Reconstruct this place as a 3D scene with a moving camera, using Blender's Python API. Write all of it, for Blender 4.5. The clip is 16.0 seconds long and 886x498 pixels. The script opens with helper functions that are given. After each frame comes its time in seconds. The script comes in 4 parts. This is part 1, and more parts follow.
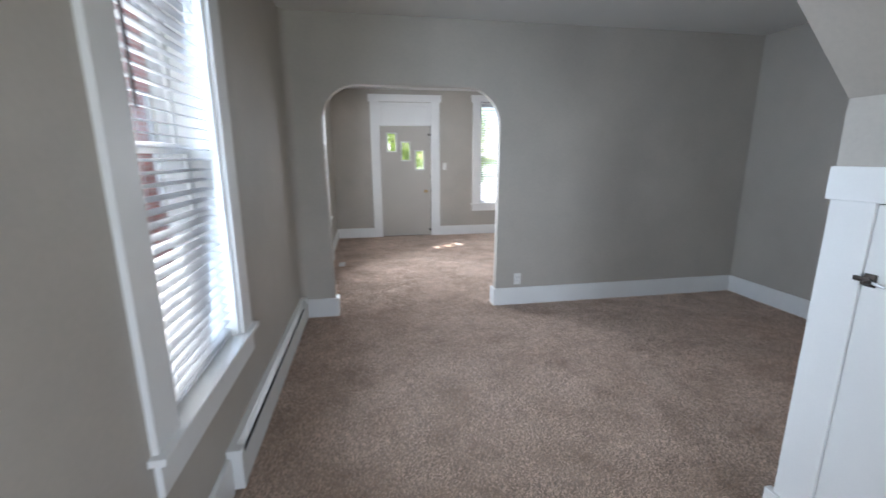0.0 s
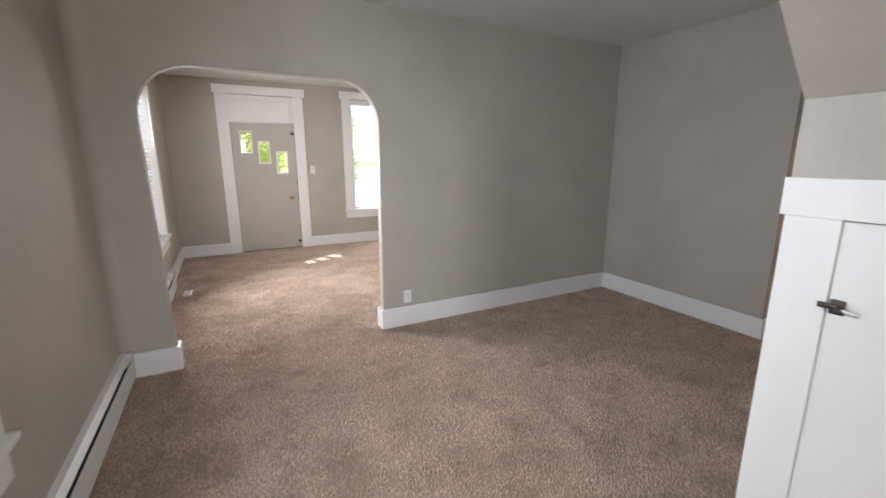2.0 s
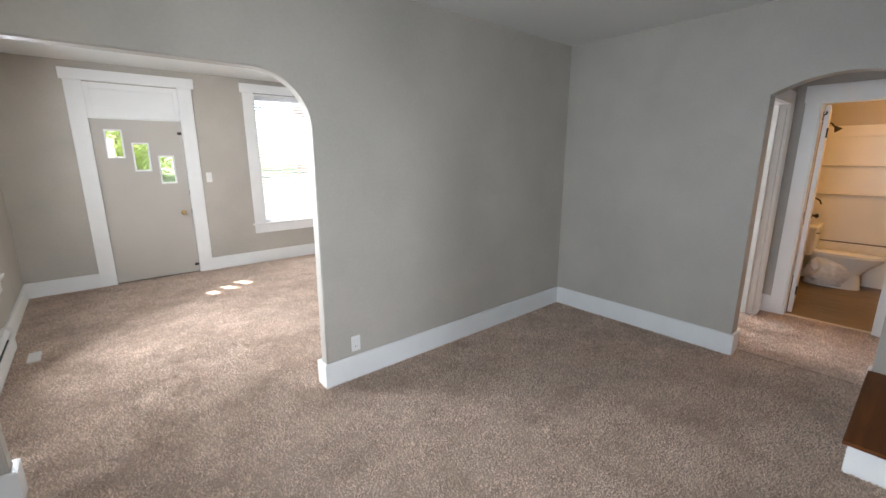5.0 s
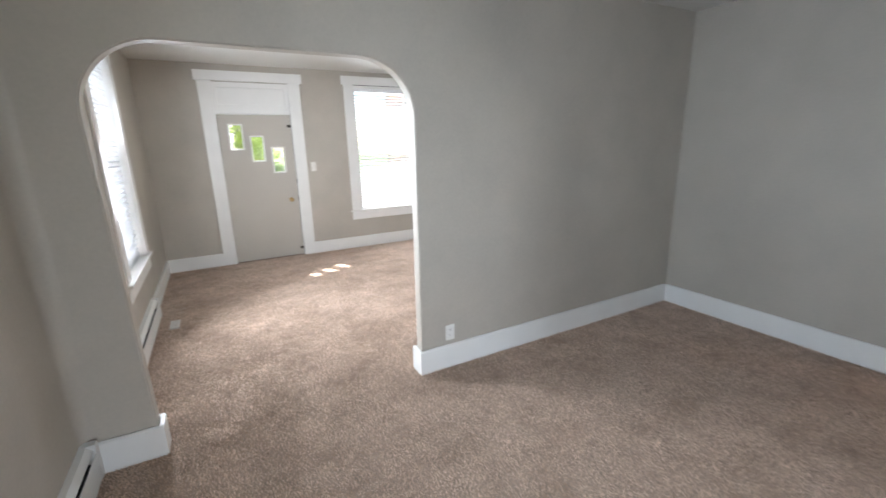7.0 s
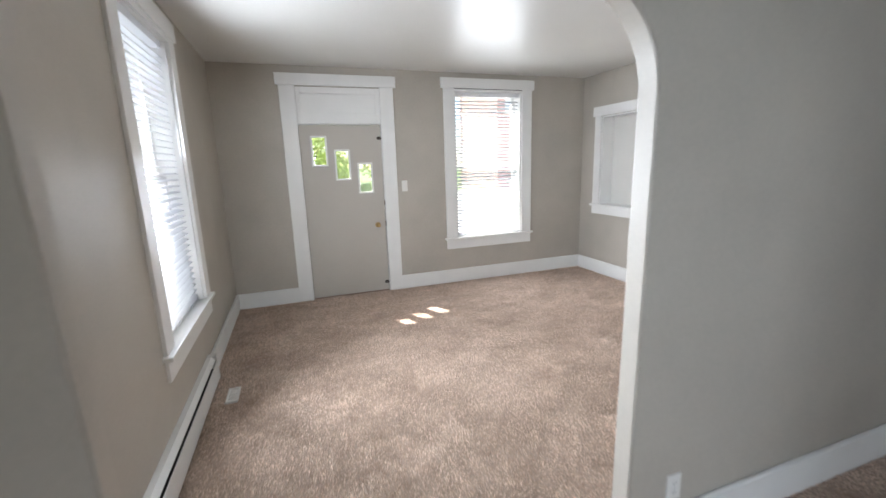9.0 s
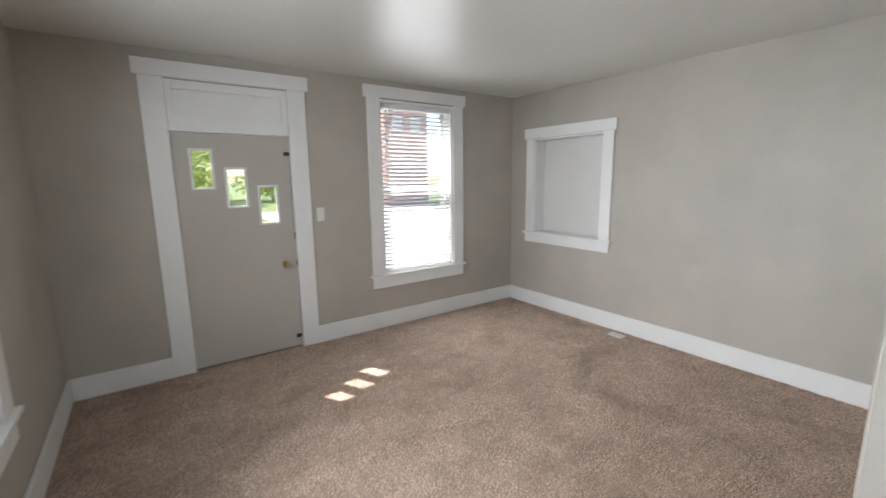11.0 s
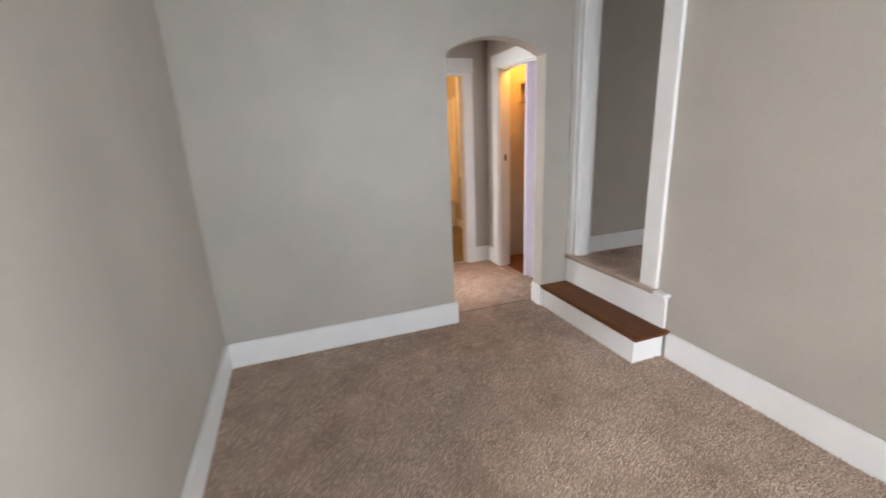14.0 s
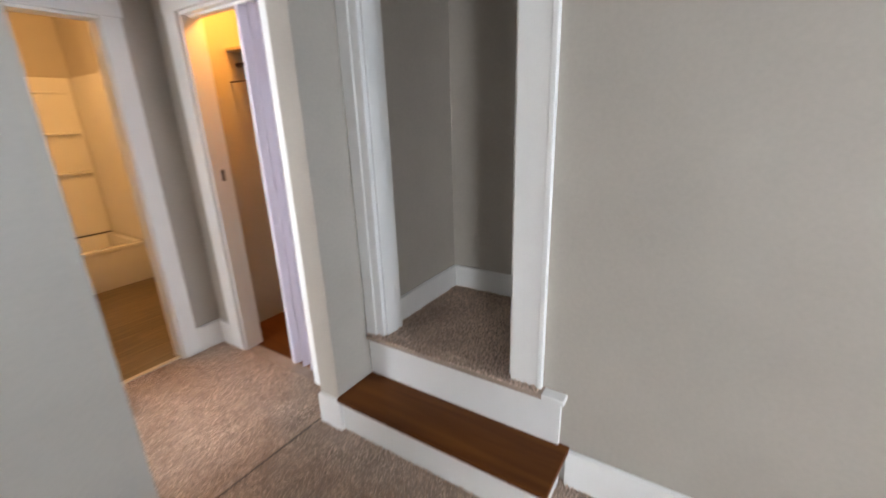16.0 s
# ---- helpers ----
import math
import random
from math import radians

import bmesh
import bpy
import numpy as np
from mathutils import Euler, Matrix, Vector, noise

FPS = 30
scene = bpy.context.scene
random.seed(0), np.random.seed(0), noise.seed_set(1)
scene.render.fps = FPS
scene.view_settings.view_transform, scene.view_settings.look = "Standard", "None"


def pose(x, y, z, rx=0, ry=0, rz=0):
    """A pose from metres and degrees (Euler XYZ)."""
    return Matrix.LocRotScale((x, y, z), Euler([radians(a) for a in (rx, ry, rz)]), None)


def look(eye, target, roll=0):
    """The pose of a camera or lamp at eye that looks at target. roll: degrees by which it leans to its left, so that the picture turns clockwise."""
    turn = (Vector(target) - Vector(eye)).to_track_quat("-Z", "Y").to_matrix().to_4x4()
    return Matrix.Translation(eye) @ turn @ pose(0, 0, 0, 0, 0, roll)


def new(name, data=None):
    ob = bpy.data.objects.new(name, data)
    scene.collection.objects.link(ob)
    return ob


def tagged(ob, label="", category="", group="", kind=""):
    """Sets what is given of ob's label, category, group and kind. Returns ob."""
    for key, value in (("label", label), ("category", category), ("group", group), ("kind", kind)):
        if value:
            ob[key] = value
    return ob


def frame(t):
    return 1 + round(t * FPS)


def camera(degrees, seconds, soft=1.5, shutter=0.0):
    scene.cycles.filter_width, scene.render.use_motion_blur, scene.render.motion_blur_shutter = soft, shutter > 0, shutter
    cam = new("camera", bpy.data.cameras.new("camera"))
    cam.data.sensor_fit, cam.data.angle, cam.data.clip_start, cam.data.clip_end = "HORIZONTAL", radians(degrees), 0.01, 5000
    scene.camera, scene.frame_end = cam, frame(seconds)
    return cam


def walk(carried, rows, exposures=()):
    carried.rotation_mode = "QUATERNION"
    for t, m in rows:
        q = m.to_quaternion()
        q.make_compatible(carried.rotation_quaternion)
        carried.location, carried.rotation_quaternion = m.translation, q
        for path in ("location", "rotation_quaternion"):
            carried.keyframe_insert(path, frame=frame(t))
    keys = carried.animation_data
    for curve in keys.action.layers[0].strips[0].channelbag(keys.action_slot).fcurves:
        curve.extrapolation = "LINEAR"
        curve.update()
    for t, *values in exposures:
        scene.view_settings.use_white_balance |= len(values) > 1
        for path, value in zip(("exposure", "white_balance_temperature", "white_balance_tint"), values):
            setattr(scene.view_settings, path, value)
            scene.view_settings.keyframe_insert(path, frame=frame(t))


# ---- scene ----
cam = camera(93.7, 16.0, shutter=0.6)
PATH = [
    (0, (0.061, 0.198, 1.471), (0.398, 2.122, 1.041), -0.2),
    (0.5, (0.052, 0.358, 1.472), (0.647, 2.212, 1.016), 0.2),
    (1, (0.029, 0.47, 1.497), (0.851, 2.237, 1.047), 0.4),
    (1.5, (0.024, 0.561, 1.494), (0.936, 2.284, 1.048), 0.3),
    (2, (0.129, 0.721, 1.493), (1.031, 2.454, 1.066), -0.1),
    (2.5, (0.244, 0.915, 1.483), (1.193, 2.622, 1.054), -0.2),
    (3, (0.262, 1.114, 1.484), (1.301, 2.768, 1.055), -0.2),
    (3.5, (0.246, 1.327, 1.479), (1.38, 2.917, 1.048), -0.2),
    (4, (0.318, 1.496, 1.51), (1.535, 3.029, 1.103), -0.1),
    (4.2, (0.303, 1.501, 1.533), (1.554, 3.007, 1.124), -0.1),
    (6.3, (0.027, 1.532, 1.656), (1.246, 3.038, 1.158), -0.9),
    (6.5, (0.035, 1.549, 1.643), (1.182, 3.109, 1.143), -1.1),
    (7, (0.148, 1.631, 1.601), (1.069, 3.336, 1.107), -1.4),
    (7.5, (0.187, 1.864, 1.558), (0.921, 3.663, 1.084), -1.5),
    (8, (0.183, 2.195, 1.551), (0.792, 4.047, 1.102), -1.3),
    (8.2, (0.191, 2.343, 1.536), (0.766, 4.213, 1.123), -1.2),
    (10.3, (0.133, 3.825, 1.614), (1.084, 5.539, 1.216), -1.6),
    (10.5, (0.11, 3.882, 1.61), (1.121, 5.567, 1.238), -1.3),
    (11, (0.076, 4.007, 1.648), (1.218, 5.614, 1.311), -0.7),
    (11.5, (0.101, 4.029, 1.654), (1.422, 5.497, 1.335), -0.6),
    (12, (0.129, 3.985, 1.635), (1.637, 5.253, 1.294), -1.3),
    (12.5, (0.236, 3.873, 1.572), (2.01, 4.712, 1.184), -2.7),
    (13, (0.505, 3.668, 1.567), (2.423, 3.985, 1.099), -3.9),
    (13.5, (0.774, 3.512, 1.506), (2.695, 3.292, 0.995), -3.4),
    (14, (1.106, 3.487, 1.492), (2.923, 2.847, 0.952), -2.6),
    (14.5, (1.453, 3.287, 1.471), (3.144, 2.373, 0.92), -2.8),
    (15, (1.834, 3.157, 1.494), (3.33, 1.964, 0.913), -2.7),
    (15.5, (2.203, 2.983, 1.507), (3.494, 1.581, 0.901), -2.8),
    (16, (2.57, 2.75, 1.526), (3.618, 1.162, 0.907), -1.9),
]

EXPOSURES = [
    (0.0, 2.33, 5850, 11), (0.5, 2.38, 6000, 11), (1.0, 2.45, 6750, 15), (1.5, 2.48, 6850, 16), (2.5, 2.66, 6650, 15),
    (3.5, 2.86, 6600, 14), (4.2, 2.88, 6350, 12), (6.5, 2.76, 6250, 11), (8.0, 2.83, 6200, 11), (10.5, 1.8, 6150, 10),
    (11.0, 1.96, 6350, 11), (11.5, 1.86, 6350, 11), (12.5, 1.82, 5900, 9), (13.0, 2.33, 6200, 11), (13.5, 3.03, 6600, 15),
    (14.2, 3.4, 6750, 15), (15.0, 3.42, 6550, 13), (15.5, 3.33, 6550, 13), (16.0, 3.26, 6500, 13),
]
walk(cam, [(t, look(eye, target, roll)) for t, eye, target, roll in PATH], EXPOSURES)

# ---- the plan ----
XW_D, XW_L = -0.61, -0.55          # west walls of dining and living room
XE, XE_L = 4.00, 4.085             # east walls
YA, YA2 = 4.058, 4.148             # arch wall
YF = 8.045                         # front wall
YS = 1.315                          # stair wall
H = 2.655
HD = 2.645
BB = 0.18
CX_K = 1.565                       # kitchen side wall

# ---- world, sun and lamps ----
SUN_WAY = Vector((0.374, -0.70, -1.0)).normalized()
world = bpy.data.worlds.new("world")
scene.world = world
world.use_nodes = True
wn = world.node_tree.nodes
sky = wn.new("ShaderNodeTexSky")
sky.sky_type, sky.sun_disc = "NISHITA", False
sky.sun_elevation, sky.sun_rotation = radians(51), radians(-29)
world.node_tree.links.new(sky.outputs[0], wn["Background"].inputs[0])
wn["Background"].inputs[1].default_value = 0.10

sun_data = bpy.data.lights.new("sun", "SUN")
sun_data.energy, sun_data.angle, sun_data.color = 4.2, radians(0.5), (1.0, 0.95, 0.88)
sun = new("sun", sun_data)
sun.matrix_world = look((0, 0, 20), Vector((0, 0, 20)) + SUN_WAY)


LEVEL = 0.55                       # indoor light against the daylight outside


def window_or_fill_lamp(name, eye, way, width, height, watts, color, spread):
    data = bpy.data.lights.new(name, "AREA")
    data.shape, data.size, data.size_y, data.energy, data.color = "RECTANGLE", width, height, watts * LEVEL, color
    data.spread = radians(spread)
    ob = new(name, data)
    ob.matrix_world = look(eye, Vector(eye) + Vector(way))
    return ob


def bulb(name, place, watts, color, radius=0.06):
    data = bpy.data.lights.new(name, "POINT")
    data.energy, data.color, data.shadow_soft_size = watts * LEVEL, color, radius
    ob = new(name, data)
    ob.location = place
    return ob


DAY = (0.90, 0.95, 1.0)
BLUE = (0.76, 0.88, 1.0)
for z in (1.08, 1.91):
    window_or_fill_lamp("daylight_dining", (XW_D + 0.045, 1.925, z), (1, 0.36, -0.10), 0.70, 0.82, 4.2, BLUE, 116)
for z, way, watts, spread in ((1.35, (1, -0.8, -0.26), 20, 128), (2.00, (1, 0.1, -0.05), 8.5, 150)):
    window_or_fill_lamp("daylight_living", (XW_L + 0.04, 6.03, z), way, 0.88, 0.62, watts, DAY, spread)
for z, up, watts in ((0.95, -0.6, 1.7), (1.45, -0.5, 1.7), (1.95, 0.0, 1.7)):
    window_or_fill_lamp("daylight_front", (2.625, YF - 0.11, z), (0, -1, up), 0.88, 0.46, watts, DAY, 130)
window_or_fill_lamp("daylight_dining_outer", (-0.90, 1.925, 1.52), (1, 0, 0), 0.74, 1.7, 1.2, BLUE, 110)
window_or_fill_lamp("daylight_living_outer", (-0.90, 6.03, 1.52), (1, 0, 0), 0.93, 1.7, 9, DAY, 110)
# added fill from the unseen kitchen, to brighten the arch wall and floor
window_or_fill_lamp("fill_kitchen", (0.45, -3.0, 1.55), (0, 1, -0.4), 1.1, 1.3, 12.5, DAY, 115)
# second added fill, aimed to brighten the west wall short of the corner
window_or_fill_lamp("fill_kitchen_side", (CX_K - 0.03, -1.5, 1.55), (-1, 0.3, 0), 1.0, 1.3, 5, (1.0, 0.97, 0.93), 100)
window_or_fill_lamp("daylight_bedroom", (5.5, 5.55, 1.5), (0, -1, -0.1), 2.2, 1.4, 42, DAY, 160)
bulb("bath_bulb", (6.5, 1.6, 2.35), 8.5, (1.0, 0.54, 0.18))
bulb("closet_bulb", (4.95, 1.05, 2.25), 6, (1.0, 0.40, 0.06))


# ---- materials ----
def material(name, color, rough=0.6, metal=0.0, vary=0.06, scale=3.0, grain=90.0, bump=0.1, depth=0.002, tint=None, spec=0.5):
    """Principled surface with broad and fine variation of colour, and fine relief."""
    m = bpy.data.materials.new(name)
    m.use_nodes = True
    n, l = m.node_tree.nodes, m.node_tree.links
    b = n["Principled BSDF"]
    b.inputs["Roughness"].default_value, b.inputs["Metallic"].default_value = rough, metal
    b.inputs["Specular IOR Level"].default_value = spec
    co = n.new("ShaderNodeTexCoord")
    geo = n.new("ShaderNodeNewGeometry")
    big, fine = n.new("ShaderNodeTexNoise"), n.new("ShaderNodeTexNoise")
    big.inputs["Scale"].default_value, big.inputs["Detail"].default_value = scale, 3
    fine.inputs["Scale"].default_value, fine.inputs["Detail"].default_value = grain, 2
    l.new(geo.outputs["Position"], big.inputs["Vector"])
    l.new(geo.outputs["Position"], fine.inputs["Vector"])
    add = n.new("ShaderNodeMath")
    add.operation = "MULTIPLY_ADD"
    add.inputs[1].default_value = 0.35
    l.new(fine.outputs["Fac"], add.inputs[0])
    l.new(big.outputs["Fac"], add.inputs[2])
    ramp = n.new("ShaderNodeValToRGB")
    ramp.color_ramp.elements[0].position, ramp.color_ramp.elements[1].position = 0.42, 0.92
    other = tint or color
    ramp.color_ramp.elements[0].color = (*[c * (1 - vary) for c in color], 1)
    ramp.color_ramp.elements[1].color = (*[min(1, c * (1 + vary)) for c in other], 1)
    l.new(add.outputs[0], ramp.inputs["Fac"])
    l.new(ramp.outputs["Color"], b.inputs["Base Color"])
    if bump:
        bp = n.new("ShaderNodeBump")
        bp.inputs["Strength"].default_value, bp.inputs["Distance"].default_value = bump, depth
        l.new(add.outputs[0], bp.inputs["Height"])
        l.new(bp.outputs["Normal"], b.inputs["Normal"])
    return m


WALL = material("greige_wall_paint", (0.435, 0.402, 0.352), 0.55, vary=0.085, scale=1.6, grain=60, bump=0.3, depth=0.004)


def scuffed(mat, strength, scale):
    """Faint rubbed and patched areas of a painted wall."""
    n, l = mat.node_tree.nodes, mat.node_tree.links
    b = n["Principled BSDF"]
    old = b.inputs["Base Color"].links[0].from_socket
    geo, nz, ramp, mix = n.new("ShaderNodeNewGeometry"), n.new("ShaderNodeTexNoise"), n.new("ShaderNodeValToRGB"), n.new("ShaderNodeVectorMath")
    nz.inputs["Scale"].default_value, nz.inputs["Detail"].default_value, nz.inputs["Distortion"].default_value = scale, 5, 0.8
    l.new(geo.outputs["Position"], nz.inputs["Vector"])
    e = ramp.color_ramp.elements
    e[0].position, e[1].position = 0.30, 0.46
    e[0].color, e[1].color = (1 - strength, 1 - strength, 1 - strength, 1), (1, 1, 1, 1)
    l.new(nz.outputs["Fac"], ramp.inputs["Fac"])
    mix.operation = "MULTIPLY"
    l.new(old, mix.inputs[0])
    l.new(ramp.outputs["Color"], mix.inputs[1])
    l.new(mix.outputs[0], b.inputs["Base Color"])
    b.inputs["Roughness"].default_value = 0.5


scuffed(WALL, 0.035, 2.3)
WARMWALL = material("bath_wall_paint", (0.50, 0.45, 0.38), 0.5, vary=0.03, bump=0.1)
CEIL = material("ceiling_paint", (0.68, 0.67, 0.64), 0.36, vary=0.03, scale=1.0, grain=45, bump=0.3, depth=0.004)
TRIM = material("white_trim_paint", (0.78, 0.78, 0.765), 0.38, vary=0.03, scale=4, grain=120, bump=0.12)
DOORP = material("grey_door_paint", (0.47, 0.44, 0.395), 0.45, vary=0.03, scale=2, bump=0.1)
SHEET = material("white_board_paint", (0.68, 0.67, 0.64), 0.5, vary=0.03, scale=2, bump=0.15)
ENAMEL = material("heater_enamel", (0.74, 0.74, 0.72), 0.32, vary=0.03, scale=5, bump=0.05)
# for black parts, and for strips that stand for shade in joints
BLACK = material("black_parts_gap_shade", (0.015, 0.014, 0.013), 0.7, vary=0.1, bump=0)
BRONZE = material("dark_bronze", (0.06, 0.048, 0.04), 0.45, metal=0.8, vary=0.2, scale=30, bump=0.05)
STEEL = material("worn_steel", (0.62, 0.61, 0.60), 0.3, metal=0.9, vary=0.1, scale=40, bump=0.03)
BRASS = material("aged_brass", (0.42, 0.29, 0.13), 0.3, metal=0.9, vary=0.15, scale=30, bump=0.05)
SLAT = material("white_blind_slat", (0.80, 0.81, 0.82), 0.4, vary=0.02, scale=6, bump=0.05)
PLASTIC = material("white_plastic", (0.76, 0.75, 0.72), 0.3, vary=0.02, bump=0.02)
LAVENDER = material("pale_vinyl_fold", (0.66, 0.62, 0.70), 0.35, vary=0.03, bump=0.05)
PORCELAIN = material("porcelain", (0.80, 0.78, 0.74), 0.12, vary=0.02, bump=0.0)
ACRYLIC = material("acrylic_surround", (0.80, 0.77, 0.72), 0.18, vary=0.02, bump=0.0)
CARPET = material("brown_frieze_carpet", (0.33, 0.255, 0.205), 0.95, vary=0.15, scale=5, grain=140, bump=0.6, depth=0.012, tint=(0.39, 0.31, 0.255), spec=0.1)


def wood(name, dark, light, rough, along, scale=1.0):
    """Wood whose grain runs along the given axis."""
    m = material(name, dark, rough, vary=0.0)
    n, l = m.node_tree.nodes, m.node_tree.links
    geo = n.new("ShaderNodeNewGeometry")
    mp = n.new("ShaderNodeMapping")
    s = [22 * scale] * 3
    s[along] = 1.6 * scale
    mp.inputs["Scale"].default_value = s
    l.new(geo.outputs["Position"], mp.inputs["Vector"])
    nz = n.new("ShaderNodeTexNoise")
    nz.inputs["Scale"].default_value, nz.inputs["Detail"].default_value, nz.inputs["Distortion"].default_value = 2.0, 6, 0.6
    l.new(mp.outputs["Vector"], nz.inputs["Vector"])
    inf = n.new("ShaderNodeObjectInfo")
    mix = n.new("ShaderNodeMath")
    mix.operation = "MULTIPLY_ADD"
    mix.inputs[1].default_value = 0.22
    l.new(inf.outputs["Random"], mix.inputs[0])
    l.new(nz.outputs["Fac"], mix.inputs[2])
    ramp = n.new("ShaderNodeValToRGB")
    ramp.color_ramp.elements[0].position, ramp.color_ramp.elements[1].position = 0.35, 0.85
    ramp.color_ramp.elements[0].color, ramp.color_ramp.elements[1].color = (*dark, 1), (*light, 1)
    l.new(mix.outputs[0], ramp.inputs["Fac"])
    l.new(ramp.outputs["Color"], n["Principled BSDF"].inputs["Base Color"])
    return m


TREAD = wood("red_brown_stained_wood", (0.088, 0.027, 0.006), (0.175, 0.058, 0.012), 0.5, 0, 0.45)
TREAD.node_tree.nodes["Principled BSDF"].inputs["Specular IOR Level"].default_value = 0.15
PLANK = wood("oak_vinyl_plank", (0.115, 0.078, 0.040), (0.22, 0.155, 0.085), 0.45, 1)


def glass(name):
    m = bpy.data.materials.new(name)
    m.use_nodes = True
    b = m.node_tree.nodes["Principled BSDF"]
    b.inputs["Roughness"].default_value, b.inputs["IOR"].default_value = 0.0, 1.45
    b.inputs["Transmission Weight"].default_value = 1.0
    return m


GLASS = glass("window_glass")


def brick_material(name, one=(0.42, 0.13, 0.10, 1), two=(0.32, 0.10, 0.08, 1)):
    m = bpy.data.materials.new(name)
    m.use_nodes = True
    n, l = m.node_tree.nodes, m.node_tree.links
    b = n["Principled BSDF"]
    b.inputs["Roughness"].default_value = 0.85
    geo = n.new("ShaderNodeNewGeometry")
    sep, com = n.new("ShaderNodeSeparateXYZ"), n.new("ShaderNodeCombineXYZ")
    add = n.new("ShaderNodeMath")
    l.new(geo.outputs["Position"], sep.inputs[0])
    l.new(sep.outputs["X"], add.inputs[0])
    l.new(sep.outputs["Y"], add.inputs[1])
    l.new(add.outputs[0], com.inputs["X"])
    l.new(sep.outputs["Z"], com.inputs["Y"])
    br = n.new("ShaderNodeTexBrick")
    br.inputs["Scale"].default_value = 1.0
    br.inputs["Brick Width"].default_value, br.inputs["Row Height"].default_value = 0.215, 0.075
    br.inputs["Mortar Size"].default_value = 0.008
    br.inputs["Color1"].default_value, br.inputs["Color2"].default_value = one, two
    br.inputs["Mortar"].default_value = (0.38, 0.33, 0.30, 1)
    l.new(com.outputs[0], br.inputs["Vector"])
    l.new(br.outputs["Color"], b.inputs["Base Color"])
    bp = n.new("ShaderNodeBump")
    bp.inputs["Distance"].default_value, bp.invert = 0.01, True
    l.new(br.outputs["Fac"], bp.inputs["Height"])
    l.new(bp.outputs["Normal"], b.inputs["Normal"])
    return m


BRICK = brick_material("red_brick")
# red brick paled in its colour to stand in for overexposed outdoor light
PALEBRICK = brick_material("overlit_pale_brick", (0.60, 0.37, 0.315, 1), (0.53, 0.32, 0.27, 1))
GRASS = material("lawn", (0.10, 0.14, 0.04), 0.9, vary=0.4, scale=2, grain=60, bump=0.6, depth=0.03, tint=(0.15, 0.20, 0.06))
CONCRETE = material("pale_concrete", (0.56, 0.545, 0.515), 0.85, vary=0.1, scale=1.5, bump=0.3)
LEAF = material("leaf_green", (0.085, 0.14, 0.035), 0.6, vary=0.4, scale=1.5, grain=8, bump=0, tint=(0.13, 0.20, 0.05))
def thin_leaf(mat, color, share):
    """Lets some light through a thin surface."""
    nodes, links = mat.node_tree.nodes, mat.node_tree.links
    thin, blend = nodes.new("ShaderNodeBsdfTranslucent"), nodes.new("ShaderNodeMixShader")
    thin.inputs["Color"].default_value, blend.inputs["Fac"].default_value = (*color, 1), share
    links.new(nodes["Principled BSDF"].outputs[0], blend.inputs[1])
    links.new(thin.outputs[0], blend.inputs[2])
    links.new(blend.outputs[0], nodes["Material Output"].inputs["Surface"])


thin_leaf(LEAF, (0.72, 0.80, 0.32), 0.75)
thin_leaf(SLAT, (0.82, 0.84, 0.87), 0.3)
BARK = material("bark", (0.26, 0.225, 0.18), 0.9, vary=0.3, scale=8, bump=0.8, depth=0.02)
ROOF = material("grey_shingle", (0.12, 0.115, 0.11), 0.9, vary=0.2, scale=6, bump=0.4)


# ---- mesh helpers ----
def box(bm, x0, x1, y0, y1, z0, z1):
    vs = [bm.verts.new(p) for p in ((x0, y0, z0), (x1, y0, z0), (x1, y1, z0), (x0, y1, z0), (x0, y0, z1), (x1, y0, z1), (x1, y1, z1), (x0, y1, z1))]
    for f in ((3, 2, 1, 0), (4, 5, 6, 7), (0, 1, 5, 4), (1, 2, 6, 5), (2, 3, 7, 6), (3, 0, 4, 7)):
        bm.faces.new([vs[i] for i in f])
    return bm


def fused(bm):
    bmesh.ops.remove_doubles(bm, verts=bm.verts[:], dist=1e-4)
    return bm


def boxes(*rows):
    bm = bmesh.new()
    for r in rows:
        box(bm, *r)
    return bm


def soft_box(x0, x1, y0, y1, z0, z1, r=0.004, seg=2):
    bm = boxes((x0, x1, y0, y1, z0, z1))
    bmesh.ops.bevel(bm, geom=bm.edges[:], offset=r, segments=seg, affect="EDGES", profile=0.6)
    return bm


def prism(points, axis, a, b):
    """Extrudes an outline along an axis: for 'x' the points are (y, z), for 'y' (x, z), for 'z' (x, y)."""
    bm = bmesh.new()
    put = {"x": lambda p, d: (d, p[0], p[1]), "y": lambda p, d: (p[0], d, p[1]), "z": lambda p, d: (p[0], p[1], d)}[axis]
    lo = [bm.verts.new(put(p, a)) for p in points]
    hi = [bm.verts.new(put(p, b)) for p in points]
    bm.faces.new(lo)
    bm.faces.new(hi[::-1])
    for i in range(len(points)):
        j = (i + 1) % len(points)
        bm.faces.new((lo[j], lo[i], hi[i], hi[j]))
    bmesh.ops.recalc_face_normals(bm, faces=bm.faces[:])
    return bm


def lathe(profile, seg=24, axis="z"):
    """Turns a profile of (radius, height) about an axis."""
    bm = bmesh.new()
    rings = []
    for r, h in profile:
        ring = []
        for i in range(seg):
            a = 2 * math.pi * i / seg
            u, v = r * math.cos(a), r * math.sin(a)
            ring.append(bm.verts.new({"z": (u, v, h), "y": (u, h, v), "x": (h, u, v)}[axis]))
        rings.append(ring)
    for lo, hi in zip(rings, rings[1:]):
        for i in range(seg):
            j = (i + 1) % seg
            bm.faces.new((lo[i], lo[j], hi[j], hi[i]))
    bm.faces.new(rings[0][::-1])
    bm.faces.new(rings[-1])
    bmesh.ops.recalc_face_normals(bm, faces=bm.faces[:])
    return bm


def moved(bm, m):
    bmesh.ops.transform(bm, matrix=m, verts=bm.verts[:])
    return bm


